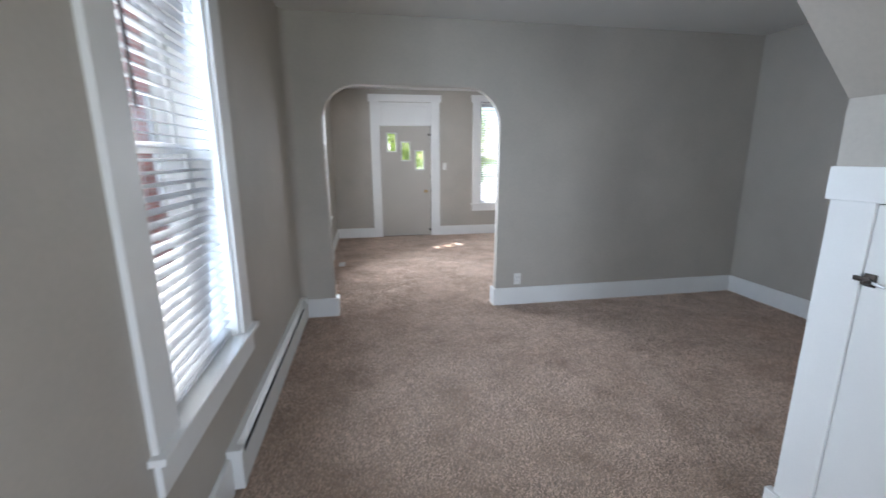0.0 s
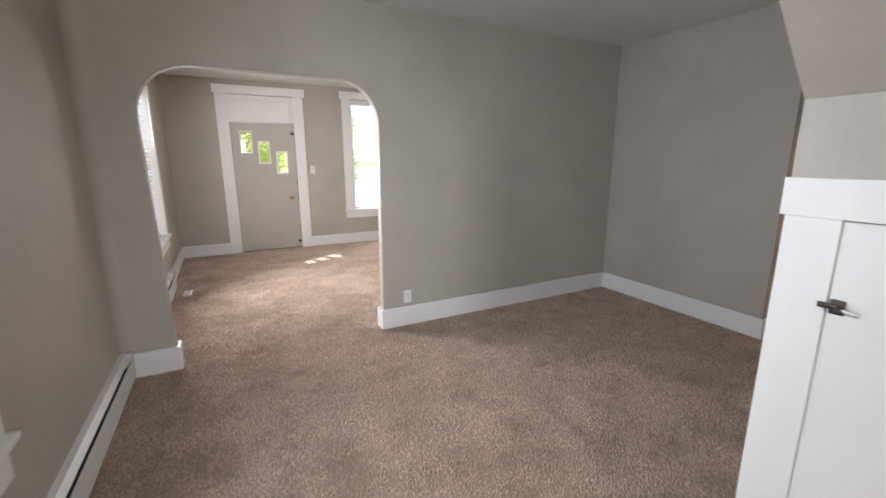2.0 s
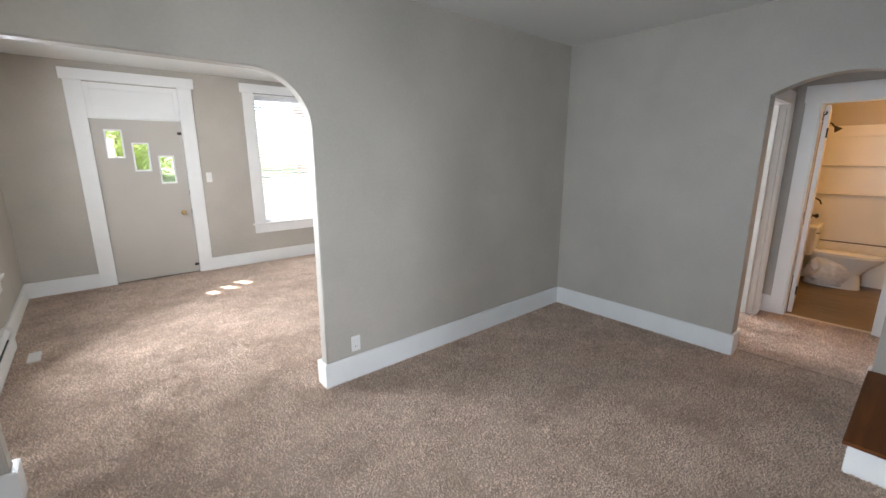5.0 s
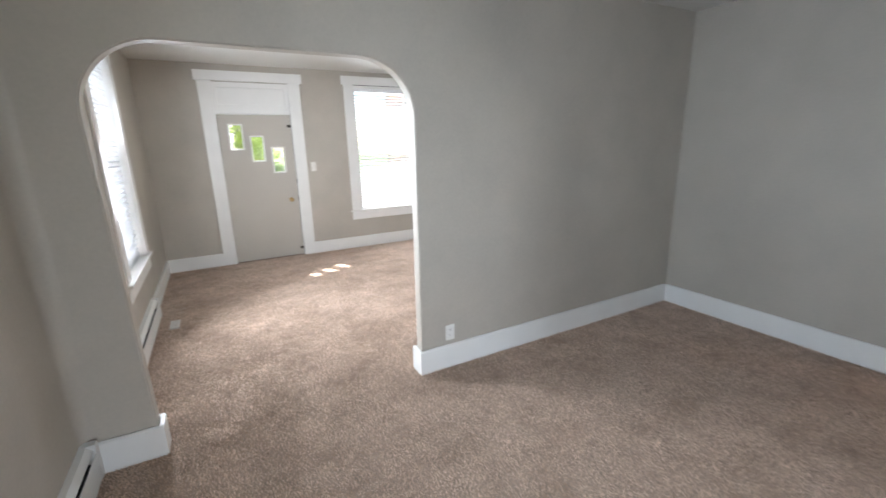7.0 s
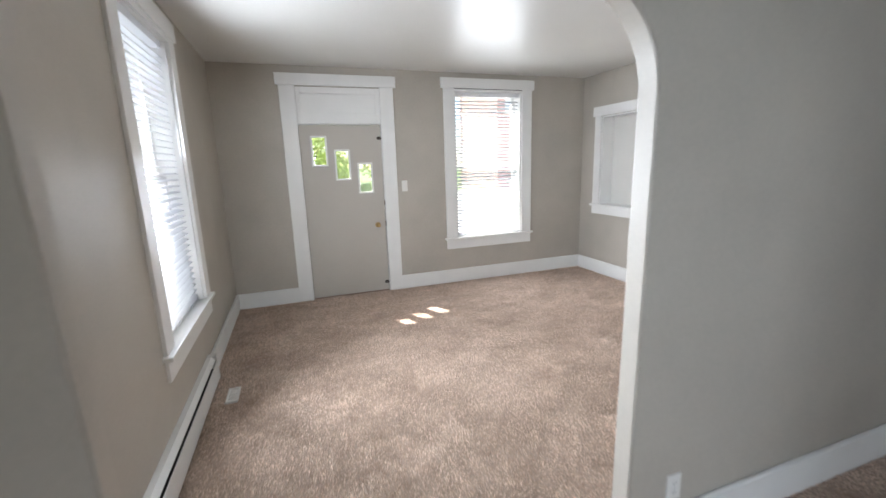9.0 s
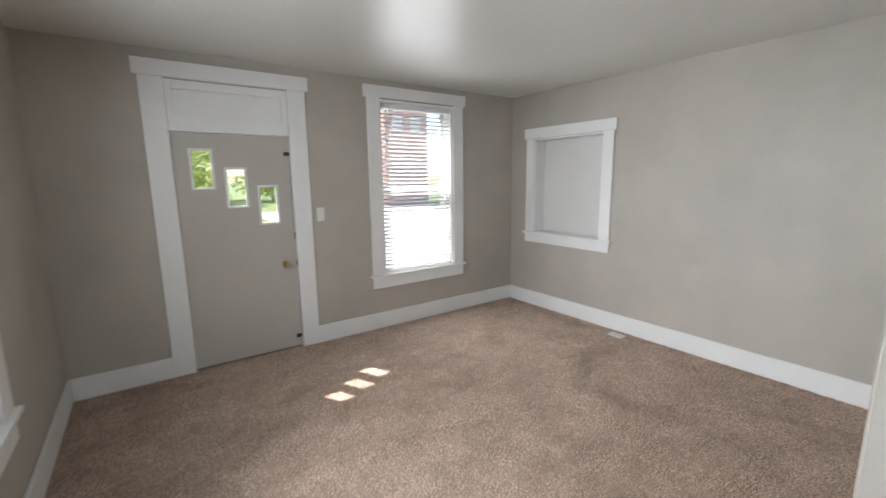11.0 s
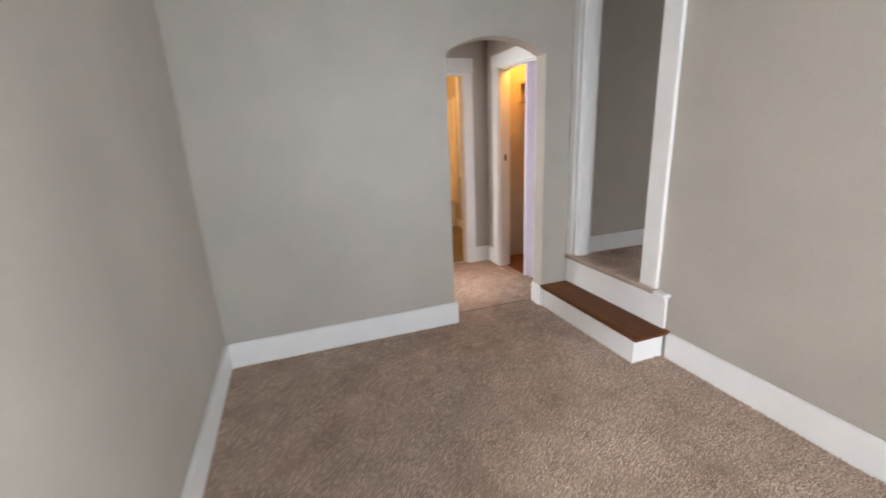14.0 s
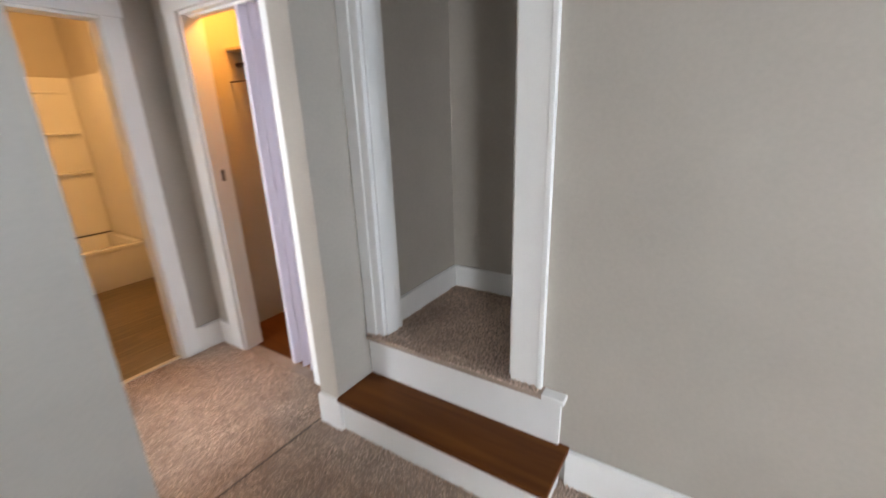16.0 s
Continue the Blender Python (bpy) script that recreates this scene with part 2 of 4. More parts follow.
def joined(*bms):
    """One bmesh out of several."""
    out = bms[0]
    for other in bms[1:]:
        me = bpy.data.meshes.new("join")
        other.to_mesh(me)
        out.from_mesh(me)
        bpy.data.meshes.remove(me)
        other.free()
    return out


def smooth_mesh(me, degrees=35):
    me.shade_smooth()
    me.set_sharp_from_angle(angle=radians(degrees))


def part(name, bm, mat, parent=None, label="", smooth=False):
    me = bpy.data.meshes.new(name)
    bm.to_mesh(me)
    bm.free()
    me.materials.append(mat)
    if smooth:
        smooth_mesh(me)
    ob = new(name, me)
    if parent is not None:
        ob.parent = parent
    return tagged(ob, label)


def thing(name, label, category, m=None, group="", kind=""):
    ob = new(name)
    ob.matrix_basis = m or Matrix()
    return tagged(ob, label, category, group, kind)


def setting(name, bm, mat, label, category, smooth=False):
    return tagged(part(name, bm, mat, None, "", smooth), label, category, "", "structure")


def tube(points, r, seg=8):
    """A round bar along a line of points."""
    bm = bmesh.new()
    rings = []
    for i, p in enumerate(points):
        p = Vector(p)
        a = Vector(points[max(i - 1, 0)])
        b = Vector(points[min(i + 1, len(points) - 1)])
        d = (b - a).normalized()
        u = d.orthogonal().normalized()
        if rings:
            u = (keep - d * keep.dot(d)).normalized()
        keep = u
        v = d.cross(u)
        rings.append([bm.verts.new(p + r * (u * math.cos(2 * math.pi * k / seg) + v * math.sin(2 * math.pi * k / seg))) for k in range(seg)])
    for lo, hi in zip(rings, rings[1:]):
        for k in range(seg):
            j = (k + 1) % seg
            bm.faces.new((lo[k], lo[j], hi[j], hi[k]))
    bm.faces.new(rings[0][::-1])
    bm.faces.new(rings[-1])
    bmesh.ops.recalc_face_normals(bm, faces=bm.faces[:])
    return bm


# floors
setting("floor", boxes((-0.9, 5.46, -3.1, 8.3, -0.12, 0.0)), CARPET, "brown frieze wall-to-wall carpet, worn and mottled", "carpet")
setting("ceiling", boxes((-0.95, 8.3, -3.2, YA + 0.05, HD, HD + 0.2), (-0.95, 8.3, YA + 0.05, 8.4, H, H + 0.2)), CEIL, "off-white painted plaster ceiling", "ceiling")


def wall_x(name, x0, x1, y0, y1, holes, z1=2.75, mat=WALL, label="greige painted plaster wall"):
    """A wall along y with rectangular holes (y0, y1, z0, z1)."""
    rows, y = [], y0
    for a, b, c, d in sorted(holes):
        rows.append((x0, x1, y, a, 0, z1))
        if c > 0:
            rows.append((x0, x1, a, b, 0, c))
        rows.append((x0, x1, a, b, d, z1))
        y = b
    rows.append((x0, x1, y, y1, 0, z1))
    return setting(name, fused(boxes(*rows)), mat, label, "wall")


def wall_y(name, y0, y1, x0, x1, holes, z1=2.75, mat=WALL, label="greige painted plaster wall"):
    rows, x = [], x0
    for a, b, c, d in sorted(holes):
        rows.append((x, a, y0, y1, 0, z1))
        if c > 0:
            rows.append((a, b, y0, y1, 0, c))
        rows.append((a, b, y0, y1, d, z1))
        x = b
    rows.append((x, x1, y0, y1, 0, z1))
    return setting(name, fused(boxes(*rows)), mat, label, "wall")


WIN_Z0, WIN_Z1 = 0.60, 2.45
wall_x("wall_west_dining", XW_D - 0.26, XW_D, -3.2, YA, [(1.55, 2.30, WIN_Z0, WIN_Z1)])
wall_x("wall_west_living", XW_D - 0.26, XW_L, YA2, YF, [(5.56, 6.50, WIN_Z0, WIN_Z1)])
wall_y("wall_front", YF, YF + 0.26, XW_D - 0.26, 4.4, [(0.27, 1.23, 0, 2.44), (2.15, 3.10, WIN_Z0, WIN_Z1)])
setting("wall_east_living", fused(boxes((XE_L, XE_L + 0.3, YA2, 6.69, 0, 2.75), (XE_L, XE_L + 0.3, 7.65, YF, 0, 2.75), (XE_L, XE_L + 0.3, 6.69, 7.65, 0, 0.955), (XE_L, XE_L + 0.3, 6.69, 7.65, 2.11, 2.75), (XE_L + 0.205, XE_L + 0.3, 6.69, 7.65, 0.955, 2.11))), WALL, "greige painted plaster wall with a closed-up window", "wall")
# unseen closing wall; its opening is added for the kitchen fill lamp
wall_y("wall_south_kitchen", -3.2, -3.06, XW_D, 1.6, [(-0.1, 1.0, 0.9, 2.2)])


def arch_points(x0, x1, spring, crown, r, lean0, lean1, seg=14):
    """Outline of a flat arch with round shoulders, from the right foot to the left one."""
    pts = [(x1 - lean1, 0.0)]
    rz = crown - spring
    for i in range(seg + 1):
        a = math.pi / 2 * i / seg
        pts.append((x1 - r + r * math.cos(a), spring + rz * math.sin(a)))
    for i in range(seg + 1):
        a = math.pi / 2 * (1 - i / seg)
        pts.append((x0 + r - r * math.cos(a), spring + rz * math.sin(a)))
    pts.append((x0 + lean0, 0.0))
    return pts


ARCH_L, ARCH_R = -0.29, 1.272        # feet of the arch
outline = [(XW_D - 0.26, 0), (XW_D - 0.26, 2.75), (4.4, 2.75), (4.4, 0)] + arch_points(ARCH_L - 0.034, ARCH_R + 0.012, 1.765, 2.088, 0.33, 0.034, 0.012)
arch_mesh = prism(outline, "y", YA, YA2)
rims = [e for e in arch_mesh.edges if abs(e.verts[0].co.y - e.verts[1].co.y) < 1e-6 and max(v.co.z for v in e.verts) < 2.3]
bmesh.ops.bevel(arch_mesh, geom=rims, offset=0.007, segments=3, affect="EDGES")
arch_wall = setting("wall_arch", arch_mesh, WALL, "greige painted wall with a wide round-shouldered archway", "wall", smooth=True)

# rounded plaster in the corner beside the arch
COVE = 0.075
cove = [(XW_D - 0.01, YA + 0.01), (XW_D - 0.01, YA - COVE)]
for i in range(11):
    a = math.pi / 2 * i / 10
    cove.append((XW_D + COVE - COVE * math.cos(a), YA - COVE + COVE * math.sin(a)))
cove.append((XW_D + COVE, YA + 0.01))
setting("wall_corner_cove", prism(cove, "z", 0.21, HD), WALL, "rounded plaster corner of the greige wall", "wall", smooth=True)

# east wall of the dining room, with the low segmental arch to the hall
HALL_S, HALL_N = 1.582, 2.386
hall = [(1.18, 0), (1.18, 2.75), (YA, 2.75), (YA, 0), (HALL_N, 0), (HALL_N, 2.022)]
for i in range(1, 14):
    a = i / 14
    hall.append((HALL_N - (HALL_N - HALL_S) * a, 2.022 + 0.11 * (1 - (2 * a - 1) ** 2)))
hall += [(HALL_S, 2.022), (HALL_S, 0)]
setting("wall_east_dining", prism(hall, "x", XE, XE + 0.13), WALL, "greige painted wall with a low arched hall opening", "wall", smooth=True)

LZ, LY = 0.436, 0.555               # stair landing: height and back wall
# stair wall: full height beside the stair opening, cut on the slope over the closet
SLOPE = 1.05
CX = 1.565                         # face of the stair closet
UX = CX - 0.03                     # wall above the closet door
top_x = UX - (2.75 - 1.645) / SLOPE
stair_wall = [(CX, 0), (CX, 1.44), (UX, 1.44), (UX, 1.645), (top_x, 2.75), (XE, 2.75), (XE, 0), (3.89, 0), (3.89, 2.70), (3.18, 2.70), (3.18, 0)]
setting("wall_stair", prism(stair_wall, "y", YS - 0.12, YS), WALL, "greige painted wall beside the stair opening", "wall")
setting("wall_stair_soffit", prism([(UX, 1.645), (UX + 0.12, 1.645), (top_x + 0.12, 2.75), (top_x, 2.75)], "y", 0.45, YS - 0.12), WALL, "painted sloping underside of the stair", "wall")
setting("wall_closet_face", boxes((CX, CX + 0.12, 0.33, YS - 0.12, 0, 1.44), (UX, CX + 0.12, 0.33, YS - 0.12, 1.44, 1.645)), WALL, "painted wall above the stair closet door", "wall")
# unseen wall beside the kitchen; opening added for the side fill lamp
wall_x("wall_kitchen_side", CX, CX + 0.12, -3.2, 0.33, [(-2.0, -1.0, 0.9, 2.2)])
setting("wall_stair_back", joined(boxes((CX + 0.12, 4.05, 0.33, LY, 0, 2.75)), prism([(UX, 1.645), (top_x, 2.75), (CX + 0.12, 2.75), (CX + 0.12, 1.645)], "y", 0.33, 0.45)), WALL, "painted wall behind the stair landing", "wall")
setting("wall_landing_side", boxes((3.93, XE, LY, YS - 0.12, 0, 2.75)), WALL, "painted wall beside the stair landing", "wall")

# hall, bath and hall closet
wall_y("wall_hall_north", 2.52, 2.64, XE + 0.13, 5.42, [(4.33, 5.20, 0, 2.07)])
wall_x("wall_hall_bath", 5.42, 5.54, 0.4, 2.80, [(1.655, 2.325, 0, 2.08)])
wall_y("wall_hall_closet", 1.26, 1.38, XE + 0.13, 5.42, [(4.42, 5.15, 0, 2.10)])
setting("wall_closet_back", boxes((4.13, 5.42, 0.33, 0.45, 0, 2.75)), WARMWALL, "painted closet back wall", "wall")
setting("wall_closet_side", boxes((4.06, 4.13, 0.45, 1.18, 0, 2.75)), WARMWALL, "painted closet side wall", "wall")
setting("wall_bath_north", boxes((5.54, 8.28, 2.66, 2.80, 0, 2.75)), WARMWALL, "beige painted bath wall", "wall")
setting("wall_bath_east", boxes((8.14, 8.28, 0.4, 2.66, 0, 2.75)), WARMWALL, "beige painted bath wall", "wall")
wall_y("wall_bath_south", 0.86, 1.0, 5.54, 8.14, [(7.0, 7.24, 0.80, 2.28)], mat=WARMWALL, label="beige painted bath wall with a shelf recess")
setting("wall_bedroom", boxes((4.13, 4.4, 2.64, 2.75, 0, 2.75), (4.13, 8.2, 5.6, 5.7, 0, 2.75), (8.1, 8.2, 2.8, 5.6, 0, 2.75)), WALL, "pale painted bedroom wall", "wall")
setting("bedroom_floor", boxes((5.46, 8.2, 2.8, 5.7, -0.12, 0.0)), CARPET, "brown bedroom carpet", "carpet")


# ---- baseboards ----
def base(x0, x1, y0, y1, z0=0.0, z1=BB, mat=TRIM):
    bm = boxes((x0, x1, y0, y1, z0, z1))
    top = [e for e in bm.edges if all(abs(v.co.z - z1) < 1e-6 for v in e.verts)]
    bmesh.ops.bevel(bm, geom=top, offset=0.006, segments=2, affect="EDGES")
    return setting("baseboard", bm, mat, "white painted wooden baseboard", "baseboard")


T = 0.022
base(XW_D, ARCH_L, YA - T, YA)
base(ARCH_L, ARCH_L + T, YA - T, YA2 + T)
base(XW_L, ARCH_L, YA2, YA2 + T)
base(ARCH_R, XE - T, YA - T, YA)
base(ARCH_R - T, ARCH_R, YA - T, YA2 + T)
base(ARCH_R, XE_L - T, YA2, YA2 + T)
base(XE - T, XE, HALL_N, YA - T)
base(XE - T, XE + 0.13, HALL_N - T, HALL_N)
base(XE - T, XE, YS + T, HALL_S)
base(XE - T, XE + 0.13, HALL_S, HALL_S + T)
base(CX + 0.03, 2.925, YS, YS + T)
base(XE_L - T, XE_L, YA2 + T, YF - T)
base(XW_L, 0.12, YF - T, YF)
base(1.378, XE_L, YF - T, YF)
base(XW_L, XW_L + T, 6.40, YF - T)
base(XW_D, XW_D + T, -3.0, 1.925)
base(XE + 0.13, 4.30, 1.38, 1.38 + T)
base(5.27, 5.42, 1.38, 1.38 + T)
base(5.42 - T, 5.42, 1.38 + T, 1.562)
base(5.42 - T, 5.42, 2.43, 2.52)
base(5.33, 5.42 - T, 2.52 - T, 2.52)
base(3.91, 3.93, LY, YS - 0.12, LZ, LZ + 0.145)
base(3.16, 3.91, LY, LY + 0.02, LZ, LZ + 0.145)
base(4.13, 5.42, 0.45, 0.468, 0.006, 0.15)
base(6.6, 7.33, 1.0, 1.0 + T, 0, 0.12)


# ---- door and window trim ----
def flat(bm_rows, r=0.003):
    """Boards with eased edges, in one mesh."""
    return joined(*[soft_box(*row, r=r, seg=1) for row in bm_rows])


def window_unit(name, w, m, label):
    """A double-hung window in its casing. Local x along the wall, y into the room, z up."""
    win = thing(name, label, "window", m, kind="structure")
    c, z0, z1 = 0.145, 0.607, 2.45
    part("casing", soft_box(-c, 0, 0, 0.022, z0, z1 + 0.02, 0.003), TRIM, win)
    part("casing", soft_box(w, w + c, 0, 0.022, z0, z1 + 0.02, 0.003), TRIM, win)
    part("head_casing", joined(soft_box(-c - 0.03, w + c + 0.03, 0, 0.032, z1 + 0.02, 2.59, 0.003), soft_box(-c, w + c, 0, 0.018, z1 - 0.015, z1 + 0.02, 0.002)), TRIM, win)
    part("sill", soft_box(-c - 0.025, w + c + 0.025, -0.12, 0.05, z0 - 0.026, z0, 0.006), TRIM, win)
    part("apron", soft_box(-c, w + c, 0, 0.02, 0.457, z0 - 0.026, 0.003), TRIM, win)
    part("jamb", boxes((0, 0.018, -0.24, 0, z0, z1), (w - 0.018, w, -0.24, 0, z0, z1), (0, w, -0.24, 0, z1 - 0.018, z1), (0, w, -0.26, -0.12, z0 - 0.03, z0 + 0.004)), TRIM, win)
    if name == "window_3":
        # black strip on the board stands for the shadow under the head casing
        part("head_shadow_strip", boxes((0.0, w, 0.0185, 0.0205, z1 + 0.0125, z1 + 0.0195)), BLACK, win, "black strip for the shadow line below the head casing")
    mid = 1.49
    for nm, a, b, y in (("upper_sash", mid, z1 - 0.018, -0.19), ("lower_sash", z0, mid + 0.04, -0.15)):
        s = part(nm, joined(soft_box(0.018, 0.063, y, y + 0.035, a, b), soft_box(w - 0.063, w - 0.018, y, y + 0.035, a, b),
                            soft_box(0.063, w - 0.063, y, y + 0.035, a, a + 0.045), soft_box(0.063, w - 0.063, y, y + 0.035, b - 0.04, b)), TRIM, win)
        p = part("pane", boxes((0.06, w - 0.06, y + 0.015, y + 0.019, a + 0.04, b - 0.035)), GLASS, s)
        p.visible_shadow = False
    return win


def slat_mesh(w):
    """A slightly crowned blind slat."""
    bm = bmesh.new()
    prof = [(-0.025, 0.0), (-0.012, 0.0024), (0.0, 0.0032), (0.012, 0.0024), (0.025, 0.0)]
    pts = prof + [(y, z - 0.0026) for y, z in prof[::-1]]
    lo, hi = [[bm.verts.new((x, y, z)) for y, z in pts] for x in (0.0, w)]
    for i in range(len(pts)):
        j = (i + 1) % len(pts)
        bm.faces.new((lo[i], lo[j], hi[j], hi[i]))
    bm.faces.new(lo[::-1])
    bm.faces.new(hi)
    bmesh.ops.recalc_face_normals(bm, faces=bm.faces[:])
    me = bpy.data.meshes.new("slat")
    bm.to_mesh(me)
    bm.free()
    me.materials.append(SLAT)
    smooth_mesh(me)
    return me


def blind(w, m, tilt, label):
    """A lowered slatted blind hung in the window opening."""
    b = thing("window_blind", label, "window blind", m, group="window blinds")
    y, ztop, zbot, pitch = -0.055, 2.385, 0.645, 0.043
    part("headrail", soft_box(0.022, w - 0.022, y - 0.028, y + 0.028, ztop, ztop + 0.045, 0.003), SLAT, b)
    part("bottom_rail", soft_box(0.026, w - 0.026, y - 0.025, y + 0.025, zbot - 0.03, zbot - 0.014, 0.004), SLAT, b)
    me = slat_mesh(w - 0.052)
    n = int((ztop - zbot) / pitch)
    for i in range(n):
        s = new("slat", me)
        s.parent = b
        s.matrix_basis = pose(0.026, y, zbot + 0.006 + i * pitch, tilt + random.uniform(-2.5, 2.5), random.uniform(-0.12, 0.12), 0)
    for x in (0.12, w - 0.12):
        for dy in (-0.027, 0.027):
            part("ladder_cord", tube([(x, y + dy, zbot - 0.02), (x, y + dy, ztop)], 0.0012, 5), SLAT, b)
    part("tilt_wand", tube([(w - 0.10, y + 0.04, ztop + 0.01), (w - 0.10, y + 0.045, 1.62)], 0.0045, 6), BRONZE if w < 0.8 else PLASTIC, b, "slim tilt wand")
    part("pull_cord", tube([(0.14, y + 0.036, ztop), (0.14, y + 0.04, 1.35)], 0.0015, 5), SLAT, b)
    return b


m1 = pose(XW_D, 2.30, 0, 0, 0, -90)
window_unit("window_1", 0.75, m1, "tall white double-hung window with wide flat casing")
blind(0.75, m1, -9, "white slatted blind, fully lowered with slats open, in the dining window")
m2 = pose(XW_L, 6.50, 0, 0, 0, -90)
window_unit("window_2", 0.94, m2, "tall white double-hung side window with flat casing")
blind(0.94, m2, -12, "white slatted blind, fully lowered, in the side window")
m3 = pose(3.10, YF, 0, 0, 0, 180)
window_unit("window_3", 0.95, m3, "tall white double-hung front window with flat casing")
blind(0.95, m3, -21, "white slatted blind, lowered with slats level, in the front window")

# closed-up window on the east wall
niche = thing("window_4", "former window closed with a white board inside white casing", "window", kind="structure")
NX = XE_L
part("board", boxes((NX + 0.178, NX + 0.206, 6.688, 7.652, 0.94, 2.112)), SHEET, niche, "flat white painted board")
part("casing", soft_box(NX - 0.02, NX, 7.65, 7.77, 0.955, 2.115), TRIM, niche)
part("casing", soft_box(NX - 0.02, NX, 6.565, 6.69, 0.955, 2.115), TRIM, niche)
part("head_casing", soft_box(NX - 0.03, NX, 6.54, 7.80, 2.115, 2.235), TRIM, niche)
part("sill", soft_box(NX - 0.045, NX + 0.177, 6.535, 7.795, 0.93, 0.962, 0.005), TRIM, niche)
part("apron", soft_box(NX - 0.02, NX, 6.56, 7.775, 0.828, 0.93), TRIM, niche)
part("jamb", boxes((NX, NX + 0.19, 7.635, 7.65, 0.955, 2.11), (NX, NX + 0.19, 6.69, 6.705, 0.955, 2.11), (NX, NX + 0.19, 6.705, 7.635, 2.095, 2.11)), TRIM, niche)

# front door
door = thing("door_1", "closed grey front door with three small stepped glass lights", "door", kind="structure")
DY = YF + 0.028
LITES = ((0.415, 0.57, 1.585, 1.905), (0.668, 0.823, 1.42, 1.75), (0.925, 1.08, 1.255, 1.593))
rows = []
xs = [0.288, 0.415, 0.57, 0.668, 0.823, 0.925, 1.08, 1.214]
for i in range(7):
    hole = LITES[(i - 1) // 2] if i % 2 else None
    if hole:
        rows += [(xs[i], xs[i + 1], DY, DY + 0.044, 0.012, hole[2]), (xs[i], xs[i + 1], DY, DY + 0.044, hole[3], 2.035)]
    else:
        rows.append((xs[i], xs[i + 1], DY, DY + 0.044, 0.012, 2.035))
slab = part("door_leaf", boxes(*rows), DOORP, door)
for a, b, c, d in LITES:
    fr = part("light_frame", flat([(a - 0.012, a + 0.008, DY - 0.008, DY, c - 0.012, d + 0.012), (b - 0.008, b + 0.012, DY - 0.008, DY, c - 0.012, d + 0.012),
                                   (a + 0.008, b - 0.008, DY - 0.008, DY, c - 0.012, c + 0.008), (a + 0.008, b - 0.008, DY - 0.008, DY, d - 0.008, d + 0.012)]), TRIM, door, "narrow white bead")
    p = part("pane", boxes((a, b, DY + 0.02, DY + 0.024, c, d)), GLASS, fr)
    p.visible_shadow = False
part("casing", soft_box(0.12, 0.285, YF - 0.022, YF, 0, 2.45, 0.003), TRIM, door)
part("casing", soft_box(1.217, 1.378, YF - 0.022, YF, 0, 2.45, 0.003), TRIM, door)
part("head_casing", soft_box(0.09, 1.41, YF - 0.034, YF, 2.45, 2.572, 0.003), TRIM, door)
part("jamb", boxes((0.27, 0.285, YF, YF + 0.2, 0, 2.44), (1.217, 1.232, YF, YF + 0.2, 0, 2.44), (0.285, 1.217, YF + 0.076, YF + 0.2, 2.04, 2.44)), TRIM, door)
part("transom_panel", joined(flat([(0.285, 0.335, YF + 0.006, YF + 0.03, 2.045, 2.45), (1.165, 1.217, YF + 0.006, YF + 0.03, 2.045, 2.45), (0.335, 1.165, YF + 0.006, YF + 0.03, 2.045, 2.165),
                                   (0.335, 1.165, YF + 0.006, YF + 0.03, 2.372, 2.45)]), boxes((0.33, 1.17, YF + 0.022, YF + 0.034, 2.16, 2.38))), TRIM, door, "white recessed transom panel")
part("stop", boxes((0.285, 1.217, DY + 0.046, DY + 0.07, 0, 0.03), (0.285, 0.30, DY + 0.046, DY + 0.07, 0.03, 2.04), (1.202, 1.217, DY + 0.046, DY + 0.07, 0.03, 2.04)), BLACK, door, "dark weatherstrip")
knob = part("door_knob", joined(lathe([(0.001, -0.062), (0.018, -0.061), (0.027, -0.05), (0.027, -0.038), (0.016, -0.026), (0.011, -0.02), (0.011, -0.006), (0.032, -0.005), (0.033, 0.0)], 20, "y")), BRASS, door, "aged brass round knob", smooth=True)
knob.location = (1.115, DY, 0.85)
for z in (1.885, 0.115):
    bo = part("slide_bolt", joined(soft_box(1.165, 1.21, DY - 0.008, DY, z - 0.018, z + 0.018, 0.002), moved(lathe([(0.006, 0.0), (0.006, 0.07)], 10, "x"), Matrix.Translation((1.16, DY - 0.012, z))),
                                   moved(lathe([(0.005, -0.03), (0.005, 0.0)], 8, "y"), Matrix.Translation((1.185, DY - 0.008, z)))), BRONZE, door, "dark metal slide bolt", smooth=True)
for z in (0.28, 1.05, 1.80):
    part("hinge", moved(lathe([(0.006, -0.045), (0.006, 0.045)], 8), Matrix.Translation((0.287, DY - 0.004, z))), DOORP, door)
for z in (0.86, 1.12):
    part("strike_plate", soft_box(1.212, 1.2175, DY - 0.016, DY - 0.001, z - 0.03, z + 0.03, 0.001), BRONZE, door)


